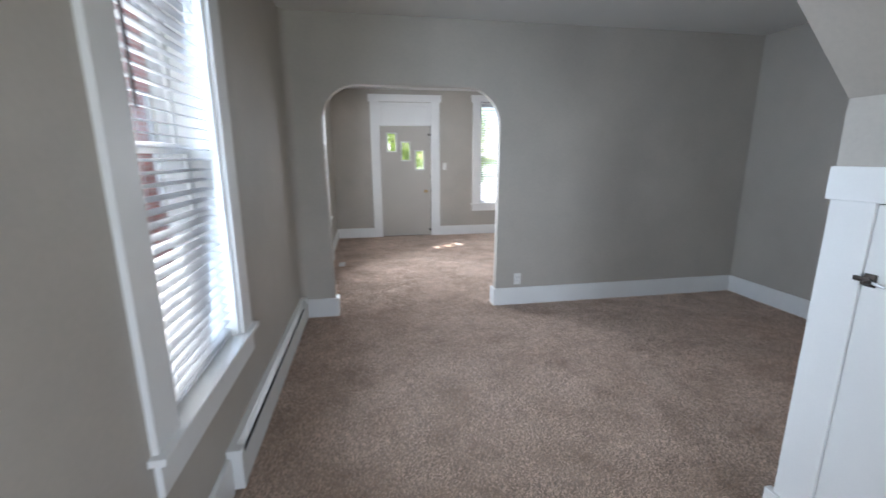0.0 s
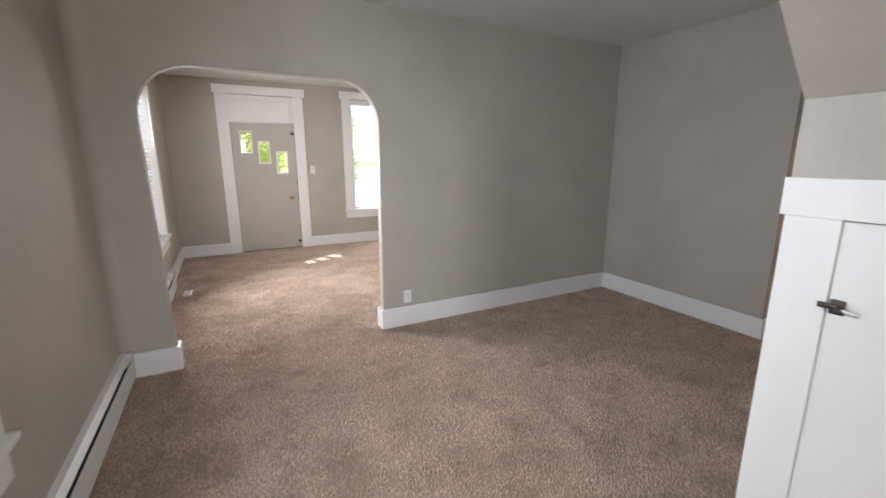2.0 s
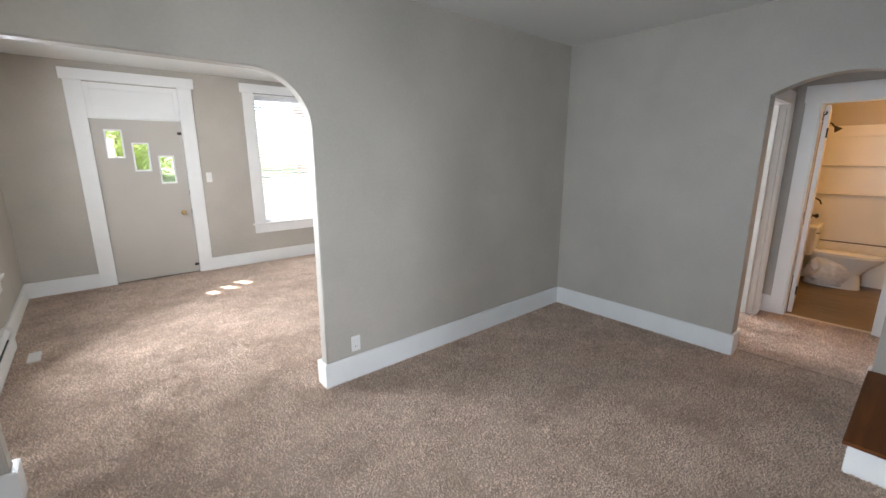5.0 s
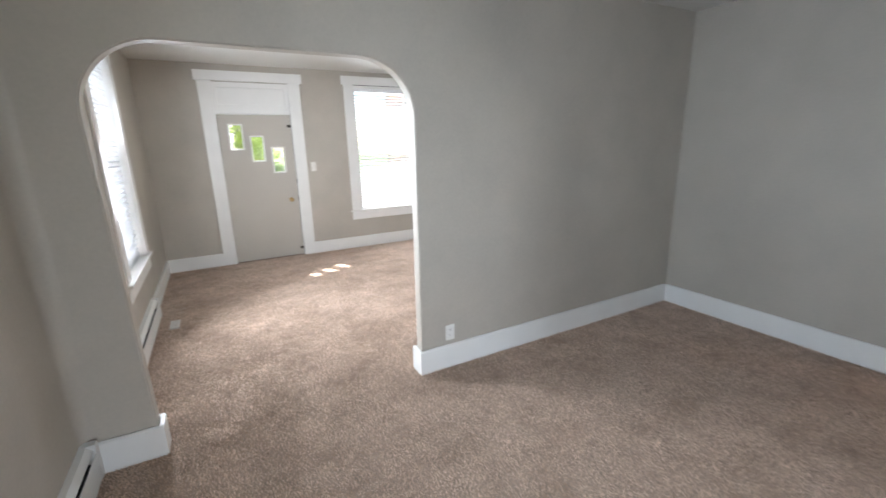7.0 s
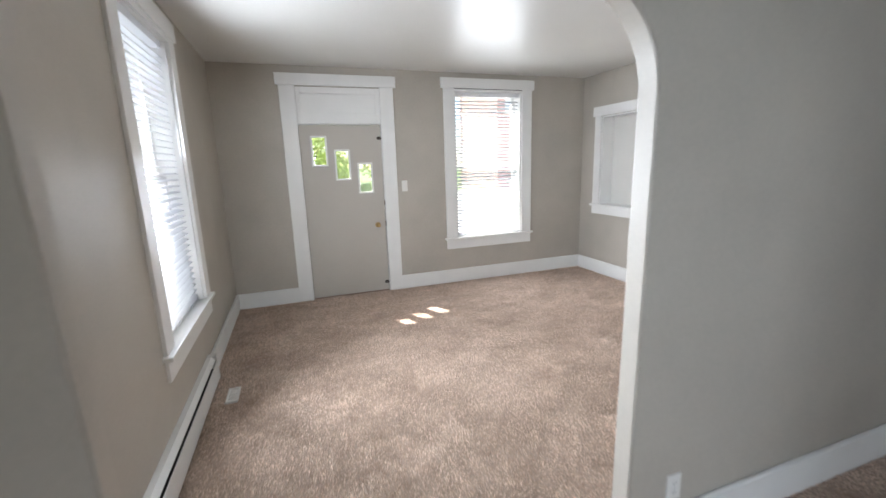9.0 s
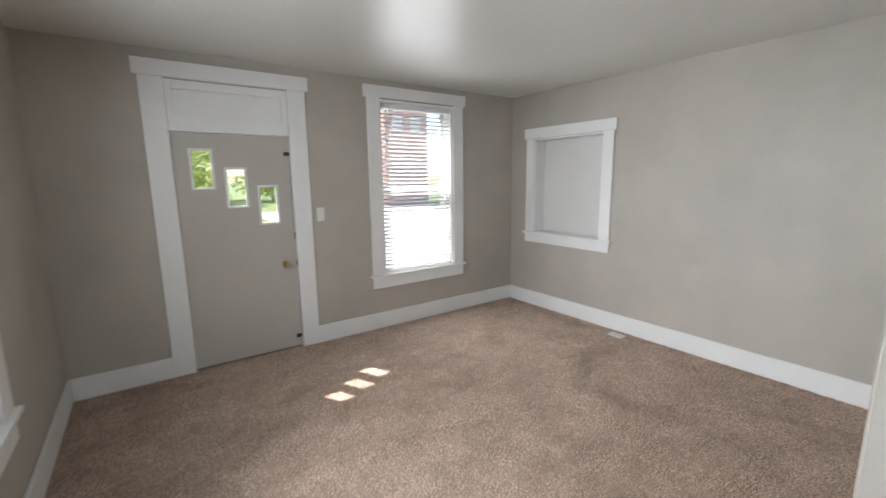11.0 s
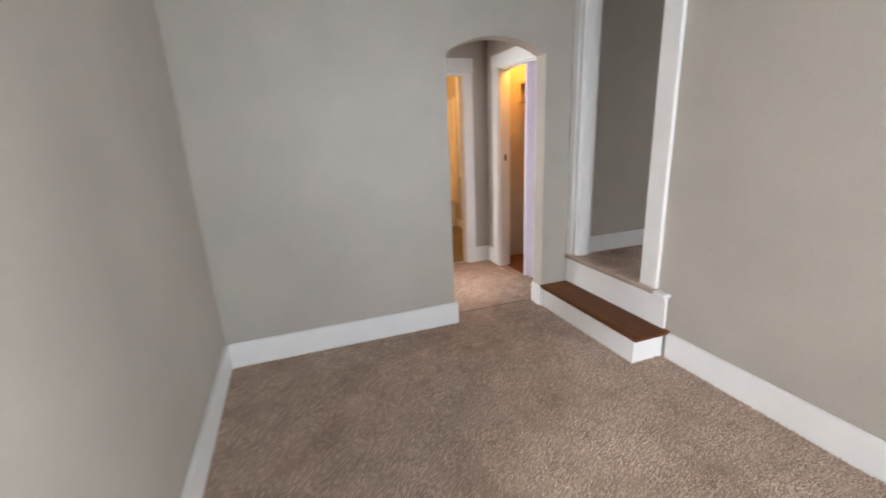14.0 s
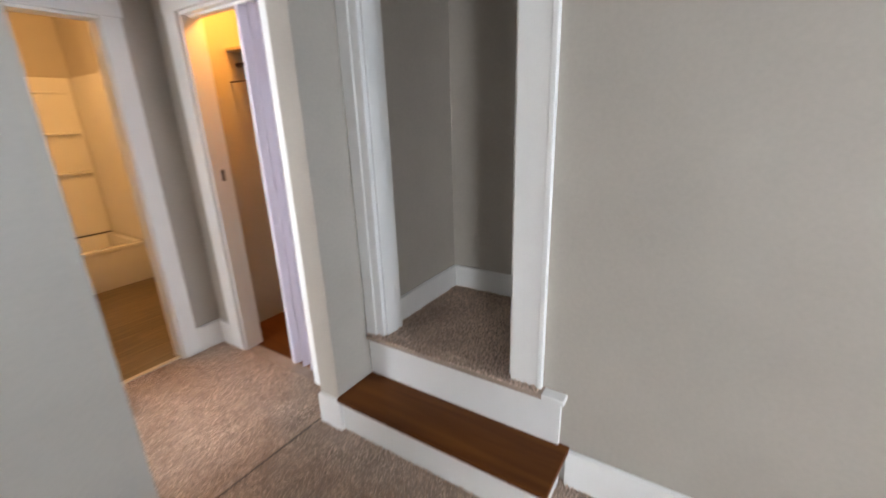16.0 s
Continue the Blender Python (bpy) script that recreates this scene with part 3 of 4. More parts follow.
# ---- heaters ----
def heater(x, y0, y1, label):
    """An electric baseboard heater on a wall facing +x."""
    h = thing("baseboard_heater", label, "baseboard heater", pose(x, y0, 0), group="baseboard heaters")
    n = y1 - y0
    part("back_panel", boxes((0, 0.012, 0.02, n - 0.02, 0.02, 0.205)), ENAMEL, h)
    part("top_cover", prism([(0.0, 0.205), (0.030, 0.204), (0.055, 0.178), (0.052, 0.175), (0.028, 0.198), (0.0, 0.199)], "y", 0.02, n - 0.02), ENAMEL, h)
    part("front_panel", soft_box(0.058, 0.064, 0.02, n - 0.02, 0.018, 0.157, 0.002), ENAMEL, h)
    part("heating_element", boxes((0.014, 0.054, 0.03, n - 0.03, 0.05, 0.110)), BLACK, h, "dark finned element behind the slot")
    part("end_cap", soft_box(0, 0.066, 0, 0.045, 0.012, 0.209, 0.004), ENAMEL, h)
    part("end_cap", soft_box(0, 0.066, n - 0.045, n, 0.012, 0.209, 0.004), ENAMEL, h)
    return h


heater(XW_D, 1.93, YA - 0.024, "long white enamel baseboard heater under the dining window")
heater(XW_L, 4.45, 6.34, "white enamel baseboard heater under the side window")
base(XW_L, XW_L + T, YA2 + T, 4.45)
base(XW_L, XW_L + T, 6.34, 6.40)


# ---- small wall and floor fittings ----
def outlet(m, label):
    o = thing("wall_outlet", label, "outlet", m, group="wall outlets")
    part("cover_plate", soft_box(-0.036, 0.036, -0.006, 0, -0.058, 0.058, 0.003), PLASTIC, o)
    for dz in (-0.02, 0.02):
        r = part("receptacle", soft_box(-0.017, 0.017, -0.008, -0.005, dz - 0.014, dz + 0.014, 0.003), PLASTIC, o)
        part("slot", boxes((-0.008, -0.006, -0.0085, -0.0075, dz - 0.005, dz + 0.006), (0.006, 0.008, -0.0085, -0.0075, dz - 0.005, dz + 0.006)), BLACK, r)
    return o


outlet(pose(1.50, YA, 0.268), "white duplex outlet just above the baseboard")
sw = thing("light_switch", "white rocker light switch beside the front door", "light switch", pose(1.47, YF, 1.31))
part("cover_plate", soft_box(-0.036, 0.036, -0.006, 0, -0.066, 0.066, 0.003), PLASTIC, sw)
part("rocker", soft_box(-0.016, 0.016, -0.010, -0.005, -0.033, 0.033, 0.003), PLASTIC, sw)


def register(x, y, sx, sy):
    r = thing("floor_register", "small white metal floor vent set in the carpet", "floor vent", pose(x, y, 0.0), group="floor registers")
    part("frame", flat([(-sx, -sx + 0.014, -sy, sy, 0, 0.016), (sx - 0.014, sx, -sy, sy, 0, 0.016), (-sx + 0.014, sx - 0.014, -sy, -sy + 0.014, 0, 0.016), (-sx + 0.014, sx - 0.014, sy - 0.014, sy, 0, 0.016)], 0.002), PLASTIC, r)
    n = int((2 * sy - 0.03) / 0.016)
    for i in range(n):
        yy = -sy + 0.018 + i * 0.016
        part("louvre", boxes((-sx + 0.014, sx - 0.014, yy, yy + 0.010, 0.004, 0.013)), PLASTIC, r)
    return r


register(3.93, 6.32, 0.045, 0.075)
register(-0.36, 6.02, 0.04, 0.10)

# ---- stair opening, step and landing ----
case = thing("trim_stair", "white painted casing round the stair opening", "door casing", kind="structure")
part("casing", soft_box(3.05, 3.18, YS, YS + 0.022, LZ, 2.70, 0.003), TRIM, case)
part("casing", joined(soft_box(3.885, 3.995, YS, YS + 0.022, LZ, 2.70, 0.003), soft_box(3.93, 3.995, YS + 0.022, YS + 0.032, LZ, 2.70, 0.003)), TRIM, case)
part("back_band", soft_box(3.042, 3.064, YS, YS + 0.028, LZ, 2.70, 0.004), TRIM, case)
part("jamb", boxes((3.18, 3.195, YS - 0.12, YS, LZ, 2.70), (3.875, 3.89, YS - 0.12, YS, LZ, 2.70)), TRIM, case)
step = thing("entry_step", "boxed white step with a red-brown stained wooden tread", "step")
part("riser_box", boxes((2.948, XE - 0.002, YS + 0.022, 1.58, 0, 0.168)), TRIM, step, "white painted box")
part("tread", soft_box(2.915, XE - 0.003, YS + 0.003, 1.60, 0.168, 0.192, 0.006), TREAD, step, "worn red-brown stained board")
setting("landing_riser", boxes((2.96, XE - 0.002, YS, YS + 0.02, 0.192, LZ - 0.028)), TRIM, "white painted riser below the stair landing", "stair riser")
setting("stair_landing", joined(boxes((3.16, 3.93, LY, YS, LZ - 0.02, LZ)), soft_box(2.94, 3.985, YS - 0.01, YS + 0.055, LZ - 0.026, LZ + 0.004, 0.012, 3)), CARPET, "carpeted stair landing two steps above the floor", "stair landing")
setting("landing_nose", soft_box(2.938, 3.03, YS + 0.004, YS + 0.06, LZ - 0.02, LZ + 0.006, 0.005), TRIM, "white painted nosing under the casing", "trim")
for i in range(1, 6):
    setting("stair_step", boxes((3.16 - 0.25 * i, 3.16 - 0.25 * (i - 1), LY, YS - 0.12, LZ - 0.22 + 0.2 * i, LZ + 0.2 * i)), CARPET, "carpeted stair tread", "stair")

# ---- stair closet ----
cl = thing("closet_door", "low white painted board door with a dark thumb latch", "closet door")
part("casing", soft_box(CX - 0.022, CX, 1.190, YS + 0.004, 0.0, 1.335, 0.003), TRIM, cl)
part("plinth", soft_box(CX - 0.034, CX, 1.186, YS + 0.03, 0.0, 0.215, 0.003), TRIM, cl)
part("head_casing", soft_box(CX - 0.036, CX, 0.45, YS + 0.012, 1.335, 1.44, 0.003), TRIM, cl)
# black sheet behind the boards paints the shade between and around them
part("gap_backing", boxes((CX - 0.003, CX - 0.0005, 0.50, 1.1895, 0.01, 1.334)), BLACK, cl, "black sheet behind the boards, standing for shade in the joints")
for a, b in ((0.926, 1.1875), (0.664, 0.924), (0.505, 0.662)):
    part("board", soft_box(CX - 0.016, CX - 0.004, a, b, 0.02, 1.3305, 0.002), TRIM, cl)
latch = part("latch", joined(soft_box(CX - 0.024, CX - 0.014, 1.150, 1.182, 1.082, 1.122, 0.003), soft_box(CX - 0.030, CX - 0.022, 1.160, 1.206, 1.095, 1.110, 0.002),
                             moved(lathe([(0.005, -0.05), (0.006, -0.02), (0.004, 0.0)], 10, "x"), Matrix.Translation((CX - 0.014, 1.156, 1.100)))), BRONZE, cl, "dark metal thumb latch", smooth=True)
part("latch_bolt", tube([(CX - 0.030, 1.158, 1.100), (CX - 0.033, 1.135, 1.096), (CX - 0.031, 1.118, 1.093)], 0.005, 8), STEEL, cl, "bright worn metal bolt", smooth=True)


# ---- hall trim ----
def fluted(x0, x1, y0, y1, z0, z1, along):
    """A casing board with three shallow rounded reeds."""
    bms = [soft_box(x0, x1, y0, y1, z0, z1, 0.002, 1)]
    for k in range(3):
        if along == "x":
            a = x0 + (x1 - x0) * (k + 0.25) / 3
            bms.append(soft_box(a, a + (x1 - x0) / 6, y0 - 0.008, y0 + 0.002, z0, z1, 0.003))
        else:
            a = y0 + (y1 - y0) * (k + 0.25) / 3
            bms.append(soft_box(x0 - 0.008, x0 + 0.002, a, a + (y1 - y0) / 6, z0, z1, 0.003))
    return joined(*bms)


bt = thing("trim_bath_door", "white painted casing round the bath doorway", "door casing", kind="structure")
part("casing", soft_box(5.398, 5.42, 1.562, 1.665, 0, 2.075, 0.003), TRIM, bt)
part("casing", soft_box(5.398, 5.42, 2.318, 2.43, 0, 2.075, 0.003), TRIM, bt)
part("head_casing", soft_box(5.396, 5.42, 1.552, 2.44, 2.075, 2.22, 0.003), TRIM, bt)
part("jamb", boxes((5.42, 5.54, 1.655, 1.672, 0, 2.08), (5.42, 5.54, 2.308, 2.325, 0, 2.08), (5.42, 5.54, 1.672, 2.308, 2.062, 2.08)), TRIM, bt)
part("strike_plate", soft_box(5.492, 5.516, 2.3055, 2.309, 0.99, 1.05, 0.001), BRONZE, bt)
part("screw_hole", soft_box(5.487, 5.497, 2.3065, 2.309, 1.683, 1.693, 0.001), BLACK, bt)
hook = thing("robe_hook", "small dark double robe hook on the bath door jamb", "hook", pose(5.515, 2.308, 1.965))
part("plate", soft_box(-0.009, 0.009, -0.004, 0.0, -0.05, 0.03, 0.002), BRONZE, hook)
for dx in (-0.028, 0.028):
    part("prong", tube([(0, -0.004, -0.005), (dx * 0.5, -0.022, 0.002), (dx, -0.028, 0.03)], 0.004, 6), BRONZE, hook, smooth=True)
bd = thing("door_2", "white bath door standing open into the bathroom", "door", pose(5.535, 2.30, 0.0, 0, 0, 7), kind="structure")
part("door_leaf", soft_box(0, 0.70, -0.036, 0, 0.012, 2.05, 0.003), TRIM, bd)
part("door_knob", moved(lathe([(0.001, -0.06), (0.024, -0.05), (0.026, -0.04), (0.012, -0.024), (0.012, -0.004), (0.03, -0.003), (0.03, 0.0)], 16, "y"), Matrix.Translation((0.64, -0.036, 0.95))), BRONZE, bd, "dark round knob", smooth=True)
for z in (0.25, 1.80):
    part("hinge", moved(lathe([(0.007, -0.045), (0.007, 0.045)], 8), Matrix.Translation((-0.004, -0.04, z))), BRONZE, bd)

ct = thing("trim_hall_closet", "white painted casing round the hall closet opening", "door casing", kind="structure")
part("casing", soft_box(4.30, 4.42, 1.38, 1.402, 0, 2.10, 0.003), TRIM, ct)
part("casing", soft_box(5.15, 5.27, 1.38, 1.402, 0, 2.10, 0.003), TRIM, ct)
part("head_casing", soft_box(4.29, 5.28, 1.38, 1.404, 2.10, 2.22, 0.003), TRIM, ct)
part("jamb", boxes((5.135, 5.15, 1.26, 1.38, 0, 2.10), (4.42, 4.435, 1.26, 1.38, 0, 2.10), (4.435, 5.135, 1.26, 1.38, 2.085, 2.10)), TRIM, ct)
part("strike_plate", soft_box(5.1325, 5.1355, 1.305, 1.325, 1.17, 1.24, 0.001), BRONZE, ct)

fold = thing("folding_door", "pale lavender-white vinyl accordion door, folded open in the closet opening", "folding door", pose(4.44, 1.32, 0))
for i in range(6):
    z0 = 0.03
    a, b = (0.0, 0.045) if i % 2 else (0.045, 0.0)
    x0 = i * 0.036
    part("fold_panel", prism([(x0, a - 0.06 * (i % 2) - 0.02), (x0 + 0.005, a - 0.06 * (i % 2) - 0.02), (x0 + 0.041, 0.045 * (i % 2) - 0.02), (x0 + 0.036, 0.045 * (i % 2) - 0.02)] if i % 2 else
                             [(x0, 0.045 - 0.02), (x0 + 0.005, 0.045 - 0.02), (x0 + 0.041, -0.035), (x0 + 0.036, -0.035)], "z", z0, 2.07), LAVENDER, fold)
part("lead_post", soft_box(0.217, 0.244, -0.03, 0.03, 0.03, 2.07, 0.004), LAVENDER, fold)
part("pull_handle", soft_box(0.244, 0.270, -0.016, 0.016, 1.12, 1.30, 0.008), LAVENDER, fold)
part("track", soft_box(0, 0.69, -0.02, 0.02, 2.072, 2.086, 0.002), TRIM, fold)

shelf = thing("closet_shelf", "painted closet shelf with a metal bracket and hanging rod", "shelf", pose(4.13, 0.45, 0))
part("shelf_board", soft_box(0, 1.285, 0, 0.53, 1.965, 1.985, 0.002), WARMWALL, shelf)
part("hanging_rod", tube([(0, 0.46, 1.885), (1.285, 0.46, 1.885)], 0.016, 10), BRONZE, shelf)
part("cleat", soft_box(0, 1.285, 0, 0.018, 1.87, 1.96, 0.002), WARMWALL, shelf)
part("hook_rail", tube([(0, 0.53, 1.775), (1.285, 0.53, 1.775)], 0.006, 6), BRONZE, shelf)
for x in (0.55, 1.10):
    part("bracket", joined(tube([(x, 0.005, 1.960), (x, 0.51, 1.960)], 0.006, 6), tube([(x, 0.005, 1.60), (x, 0.53, 1.775), (x, 0.50, 1.955)], 0.006, 6)), BRONZE, shelf)

# bedroom doorway off the hall
bdt = thing("trim_bedroom_door", "white fluted casing and jamb of the bedroom doorway", "door casing", kind="structure")
part("casing", fluted(5.20, 5.325, 2.498, 2.52, 0, 2.06, "x"), TRIM, bdt)
part("casing", fluted(4.21, 4.33, 2.498, 2.52, 0, 2.06, "x"), TRIM, bdt)
part("head_casing", soft_box(4.20, 5.335, 2.496, 2.52, 2.06, 2.17, 0.003), TRIM, bdt)
part("jamb", boxes((5.185, 5.20, 2.52, 2.64, 0, 2.07), (4.33, 4.345, 2.52, 2.64, 0, 2.07), (4.345, 5.185, 2.52, 2.64, 2.055, 2.07)), TRIM, bdt)
for z in (1.0,):
    part("strike_plate", soft_box(5.182, 5.1855, 2.57, 2.59, z - 0.025, z + 0.025, 0.001), BRONZE, bdt)
for y in (2.572,):
    part("stop_bead", soft_box(5.165, 5.186, y, y + 0.018, 0, 2.055, 0.004), TRIM, bdt)
# the seam's thin shadow is laid in as a darker strip
setting("trim_hall_seam", boxes((4.146, 4.156, HALL_S + T, HALL_N - T, 0.0005, 0.004)), material("seam_shadow", (0.20, 0.16, 0.13), 0.8), "carpet seam across the hall opening, its thin shadow as a dark strip", "threshold")
setting("trim_bath_threshold", soft_box(5.44, 5.475, 1.672, 2.308, 0.0, 0.012, 0.003), material("threshold_strip", (0.62, 0.52, 0.38), 0.4), "pale threshold strip at the bath door", "threshold")


# ---- bathroom ----
def loft(rings, seg=24, power=2.0):
    """Closed skin through level rings (cx, cy, rx, ry, z)."""
    bm = bmesh.new()
    loops = []
    for cx, cy, rx, ry, z in rings:
        ring = []
        for i in range(seg):
            a = 2 * math.pi * i / seg
            c, s_ = math.cos(a), math.sin(a)
            ring.append(bm.verts.new((cx + rx * math.copysign(abs(c) ** (2 / power), c), cy + ry * math.copysign(abs(s_) ** (2 / power), s_), z)))
        loops.append(ring)
    for lo, hi in zip(loops, loops[1:]):
        for i in range(seg):
            j = (i + 1) % seg
            bm.faces.new((lo[i], lo[j], hi[j], hi[i]))
    bm.faces.new(loops[0][::-1])
    bm.faces.new(loops[-1])
    bmesh.ops.recalc_face_normals(bm, faces=bm.faces[:])
    return bm


floor_bath = setting("floor_bath", boxes((5.46, 8.14, 0.9, 2.70, -0.1, -0.004)), BLACK, "brown oak-look vinyl plank bath floor", "floor")
closet_floor = setting("floor_closet", boxes((4.13, 5.42, 0.45, 1.30, 0.001, 0.006)), TREAD, "red-brown stained closet floor boards", "floor")

TUBX = 7.34
tub = thing("bathtub", "white alcove bathtub with a plain apron", "bathtub")
part("tub_shell", joined(soft_box(TUBX, TUBX + 0.03, 1.02, 2.64, 0.0, 0.39, 0.008), soft_box(TUBX - 0.012, TUBX + 0.075, 1.02, 2.64, 0.36, 0.40, 0.012),
                         soft_box(8.05, 8.12, 1.02, 2.64, 0.10, 0.40, 0.01), soft_box(TUBX + 0.075, 8.05, 1.02, 1.09, 0.10, 0.40, 0.01), soft_box(TUBX + 0.075, 8.05, 2.56, 2.64, 0.10, 0.40, 0.01),
                         soft_box(TUBX + 0.05, 8.06, 1.06, 2.60, 0.05, 0.12, 0.02)), ACRYLIC, tub, smooth=True)
part("caulk_line", boxes((8.105, 8.118, 1.03, 2.63, 0.401, 0.412)), BRONZE, tub, "dark joint line along the wall")
sur = thing("shower_surround", "glossy white moulded shower surround with shelves", "shower surround")
part("back_panel", soft_box(8.12, 8.138, 1.02, 2.64, 0.402, 1.98, 0.006), ACRYLIC, sur)
part("end_panel", soft_box(TUBX, 8.12, 2.641, 2.658, 0.402, 1.98, 0.006), ACRYLIC, sur)
part("end_panel", soft_box(TUBX, 8.12, 1.002, 1.019, 0.402, 1.98, 0.006), ACRYLIC, sur)
part("edge_bead", soft_box(TUBX - 0.02, TUBX + 0.012, 1.002, 1.03, 0.402, 2.0, 0.006), ACRYLIC, sur)
for z in (1.055, 1.445):
    part("shelf", soft_box(8.065, 8.122, 1.06, 2.60, z, z + 0.022, 0.009), ACRYLIC, sur)
part("shelf_top", soft_box(8.098, 8.122, 1.06, 2.60, 1.83, 1.855, 0.008), ACRYLIC, sur)

sh = thing("wall_shower", "dark bronze shower head on a bent wall arm", "shower", pose(7.62, 2.64, 0))
part("arm", tube([(0, 0, 1.99), (0, -0.06, 2.01), (0, -0.12, 1.99), (0, -0.15, 1.95)], 0.010, 8), BRONZE, sh, smooth=True)
part("head", moved(lathe([(0.012, 0.0), (0.02, -0.02), (0.042, -0.06), (0.042, -0.07)], 16), pose(0, -0.155, 1.955, -35, 0, 0)), BRONZE, sh, smooth=True)
fa = thing("tub_faucet", "dark bronze tub valve and spout on the wall", "faucet", pose(7.62, 2.64, 0))
part("valve_plate", moved(lathe([(0.07, 0.0), (0.065, -0.012), (0.02, -0.02), (0.018, -0.06)], 20, "y"), Matrix.Translation((0, 0, 1.02))), BRONZE, fa, smooth=True)
part("lever", tube([(0, -0.05, 1.02), (0, -0.10, 1.03), (0, -0.15, 1.0), (0, -0.17, 0.95)], 0.010, 8), BRONZE, fa, smooth=True)
part("spout", tube([(0, 0, 0.68), (0, -0.10, 0.69), (0, -0.15, 0.65)], 0.022, 10), BRONZE, fa, smooth=True)

TX = 7.12
wc = thing("toilet", "white two-piece toilet with the lid down", "toilet", pose(TX, 2.57, 0.0))
part("base", loft([(0, -0.40, 0.125, 0.27, 0.0), (0, -0.40, 0.115, 0.26, 0.05), (0, -0.40, 0.10, 0.24, 0.18), (0, -0.44, 0.13, 0.27, 0.27), (0, -0.48, 0.18, 0.33, 0.36), (0, -0.48, 0.185, 0.335, 0.385)], 28, 2.3), PORCELAIN, wc, smooth=True)
part("tank", soft_box(-0.20, 0.20, -0.19, -0.01, 0.37, 0.70, 0.025, 3), PORCELAIN, wc, smooth=True)
part("tank_lid", soft_box(-0.215, 0.215, -0.205, 0.0, 0.70, 0.735, 0.012, 3), PORCELAIN, wc, smooth=True)
part("seat", loft([(0, -0.49, 0.19, 0.33, 0.388), (0, -0.49, 0.195, 0.335, 0.40), (0, -0.49, 0.19, 0.33, 0.410)], 28, 2.2), PORCELAIN, wc, smooth=True)
part("lid", loft([(0, -0.485, 0.187, 0.325, 0.412), (0, -0.485, 0.189, 0.326, 0.424), (0, -0.485, 0.17, 0.30, 0.432)], 28, 2.2), PORCELAIN, wc, smooth=True)
part("flush_lever", tube([(-0.14, -0.19, 0.65), (-0.14, -0.215, 0.65), (-0.08, -0.22, 0.645)], 0.007, 6), BRONZE, wc, smooth=True)

bm = bmesh.new()
bmesh.ops.create_icosphere(bm, subdivisions=3, radius=0.13)
for v in bm.verts:
    k = 1 + 0.35 * noise.noise(v.co * 16) + 0.2 * noise.noise(v.co * 40)
    v.co = Vector((v.co.x * 0.7 * k, v.co.y * 1.5 * k, max(-0.128, v.co.z * 1.55 * k + 0.04)))
bag = tagged(part("plastic_bag", bm, material("grey_plastic_film", (0.66, 0.63, 0.60), 0.25, vary=0.15, scale=20), None, "", True), "crumpled grey plastic bag beside the toilet base", "plastic bag")
bag.location = (7.0, 2.22, 0.15)

rack = thing("bath_shelf", "narrow built-in bathroom shelf recess with painted boards", "shelf", pose(7.0, 0.86, 0.80))
part("back", soft_box(0.0, 0.24, -0.02, 0.008, -0.02, 1.50, 0.002), WARMWALL, rack)
for x in (0.0, 0.222):
    part("side", soft_box(x, x + 0.018, 0.008, 0.146, 0.0, 1.48, 0.002), TRIM, rack)
for z in (0.0, 0.36, 0.74, 1.10, 1.462):
    part("shelf_board", soft_box(0.018, 0.222, 0.008, 0.146, z, z + 0.018, 0.002), TRIM, rack)
for z in (0.8185, 1.1785):
    bx = tagged(part("storage_box", soft_box(7.05, 7.19, 0.875, 0.985, z, z + 0.26, 0.006), BRONZE), "dark storage box on the bath shelf", "box", "bath boxes")

# ---- outside ----
GZ = -0.55
ground = setting("ground", boxes((-400, 400, -400, 400, GZ - 0.5, GZ)), GRASS, "mown green lawn", "ground")
setting("pavement", boxes((-60, 60, 12.5, 14.0, GZ, GZ + 0.08)), CONCRETE, "pale concrete pavement", "pavement")
setting("road", boxes((-80, 80, 16.0, 24.0, GZ, GZ + 0.02)), CONCRETE, "pale worn street", "road")
setting("driveway", boxes((2.2, 40.0, 8.31, 12.5, GZ, GZ + 0.05), (3.2, 40.0, 14.0, 16.0, GZ, GZ + 0.05), (5.5, 40.0, 24.0, 33.9, GZ, GZ + 0.05)), CONCRETE, "pale concrete driveway", "driveway")
setting("foundation", boxes((-0.87, 8.28, -3.2, 8.3, GZ, -0.12)), CONCRETE, "concrete house foundation", "foundation")


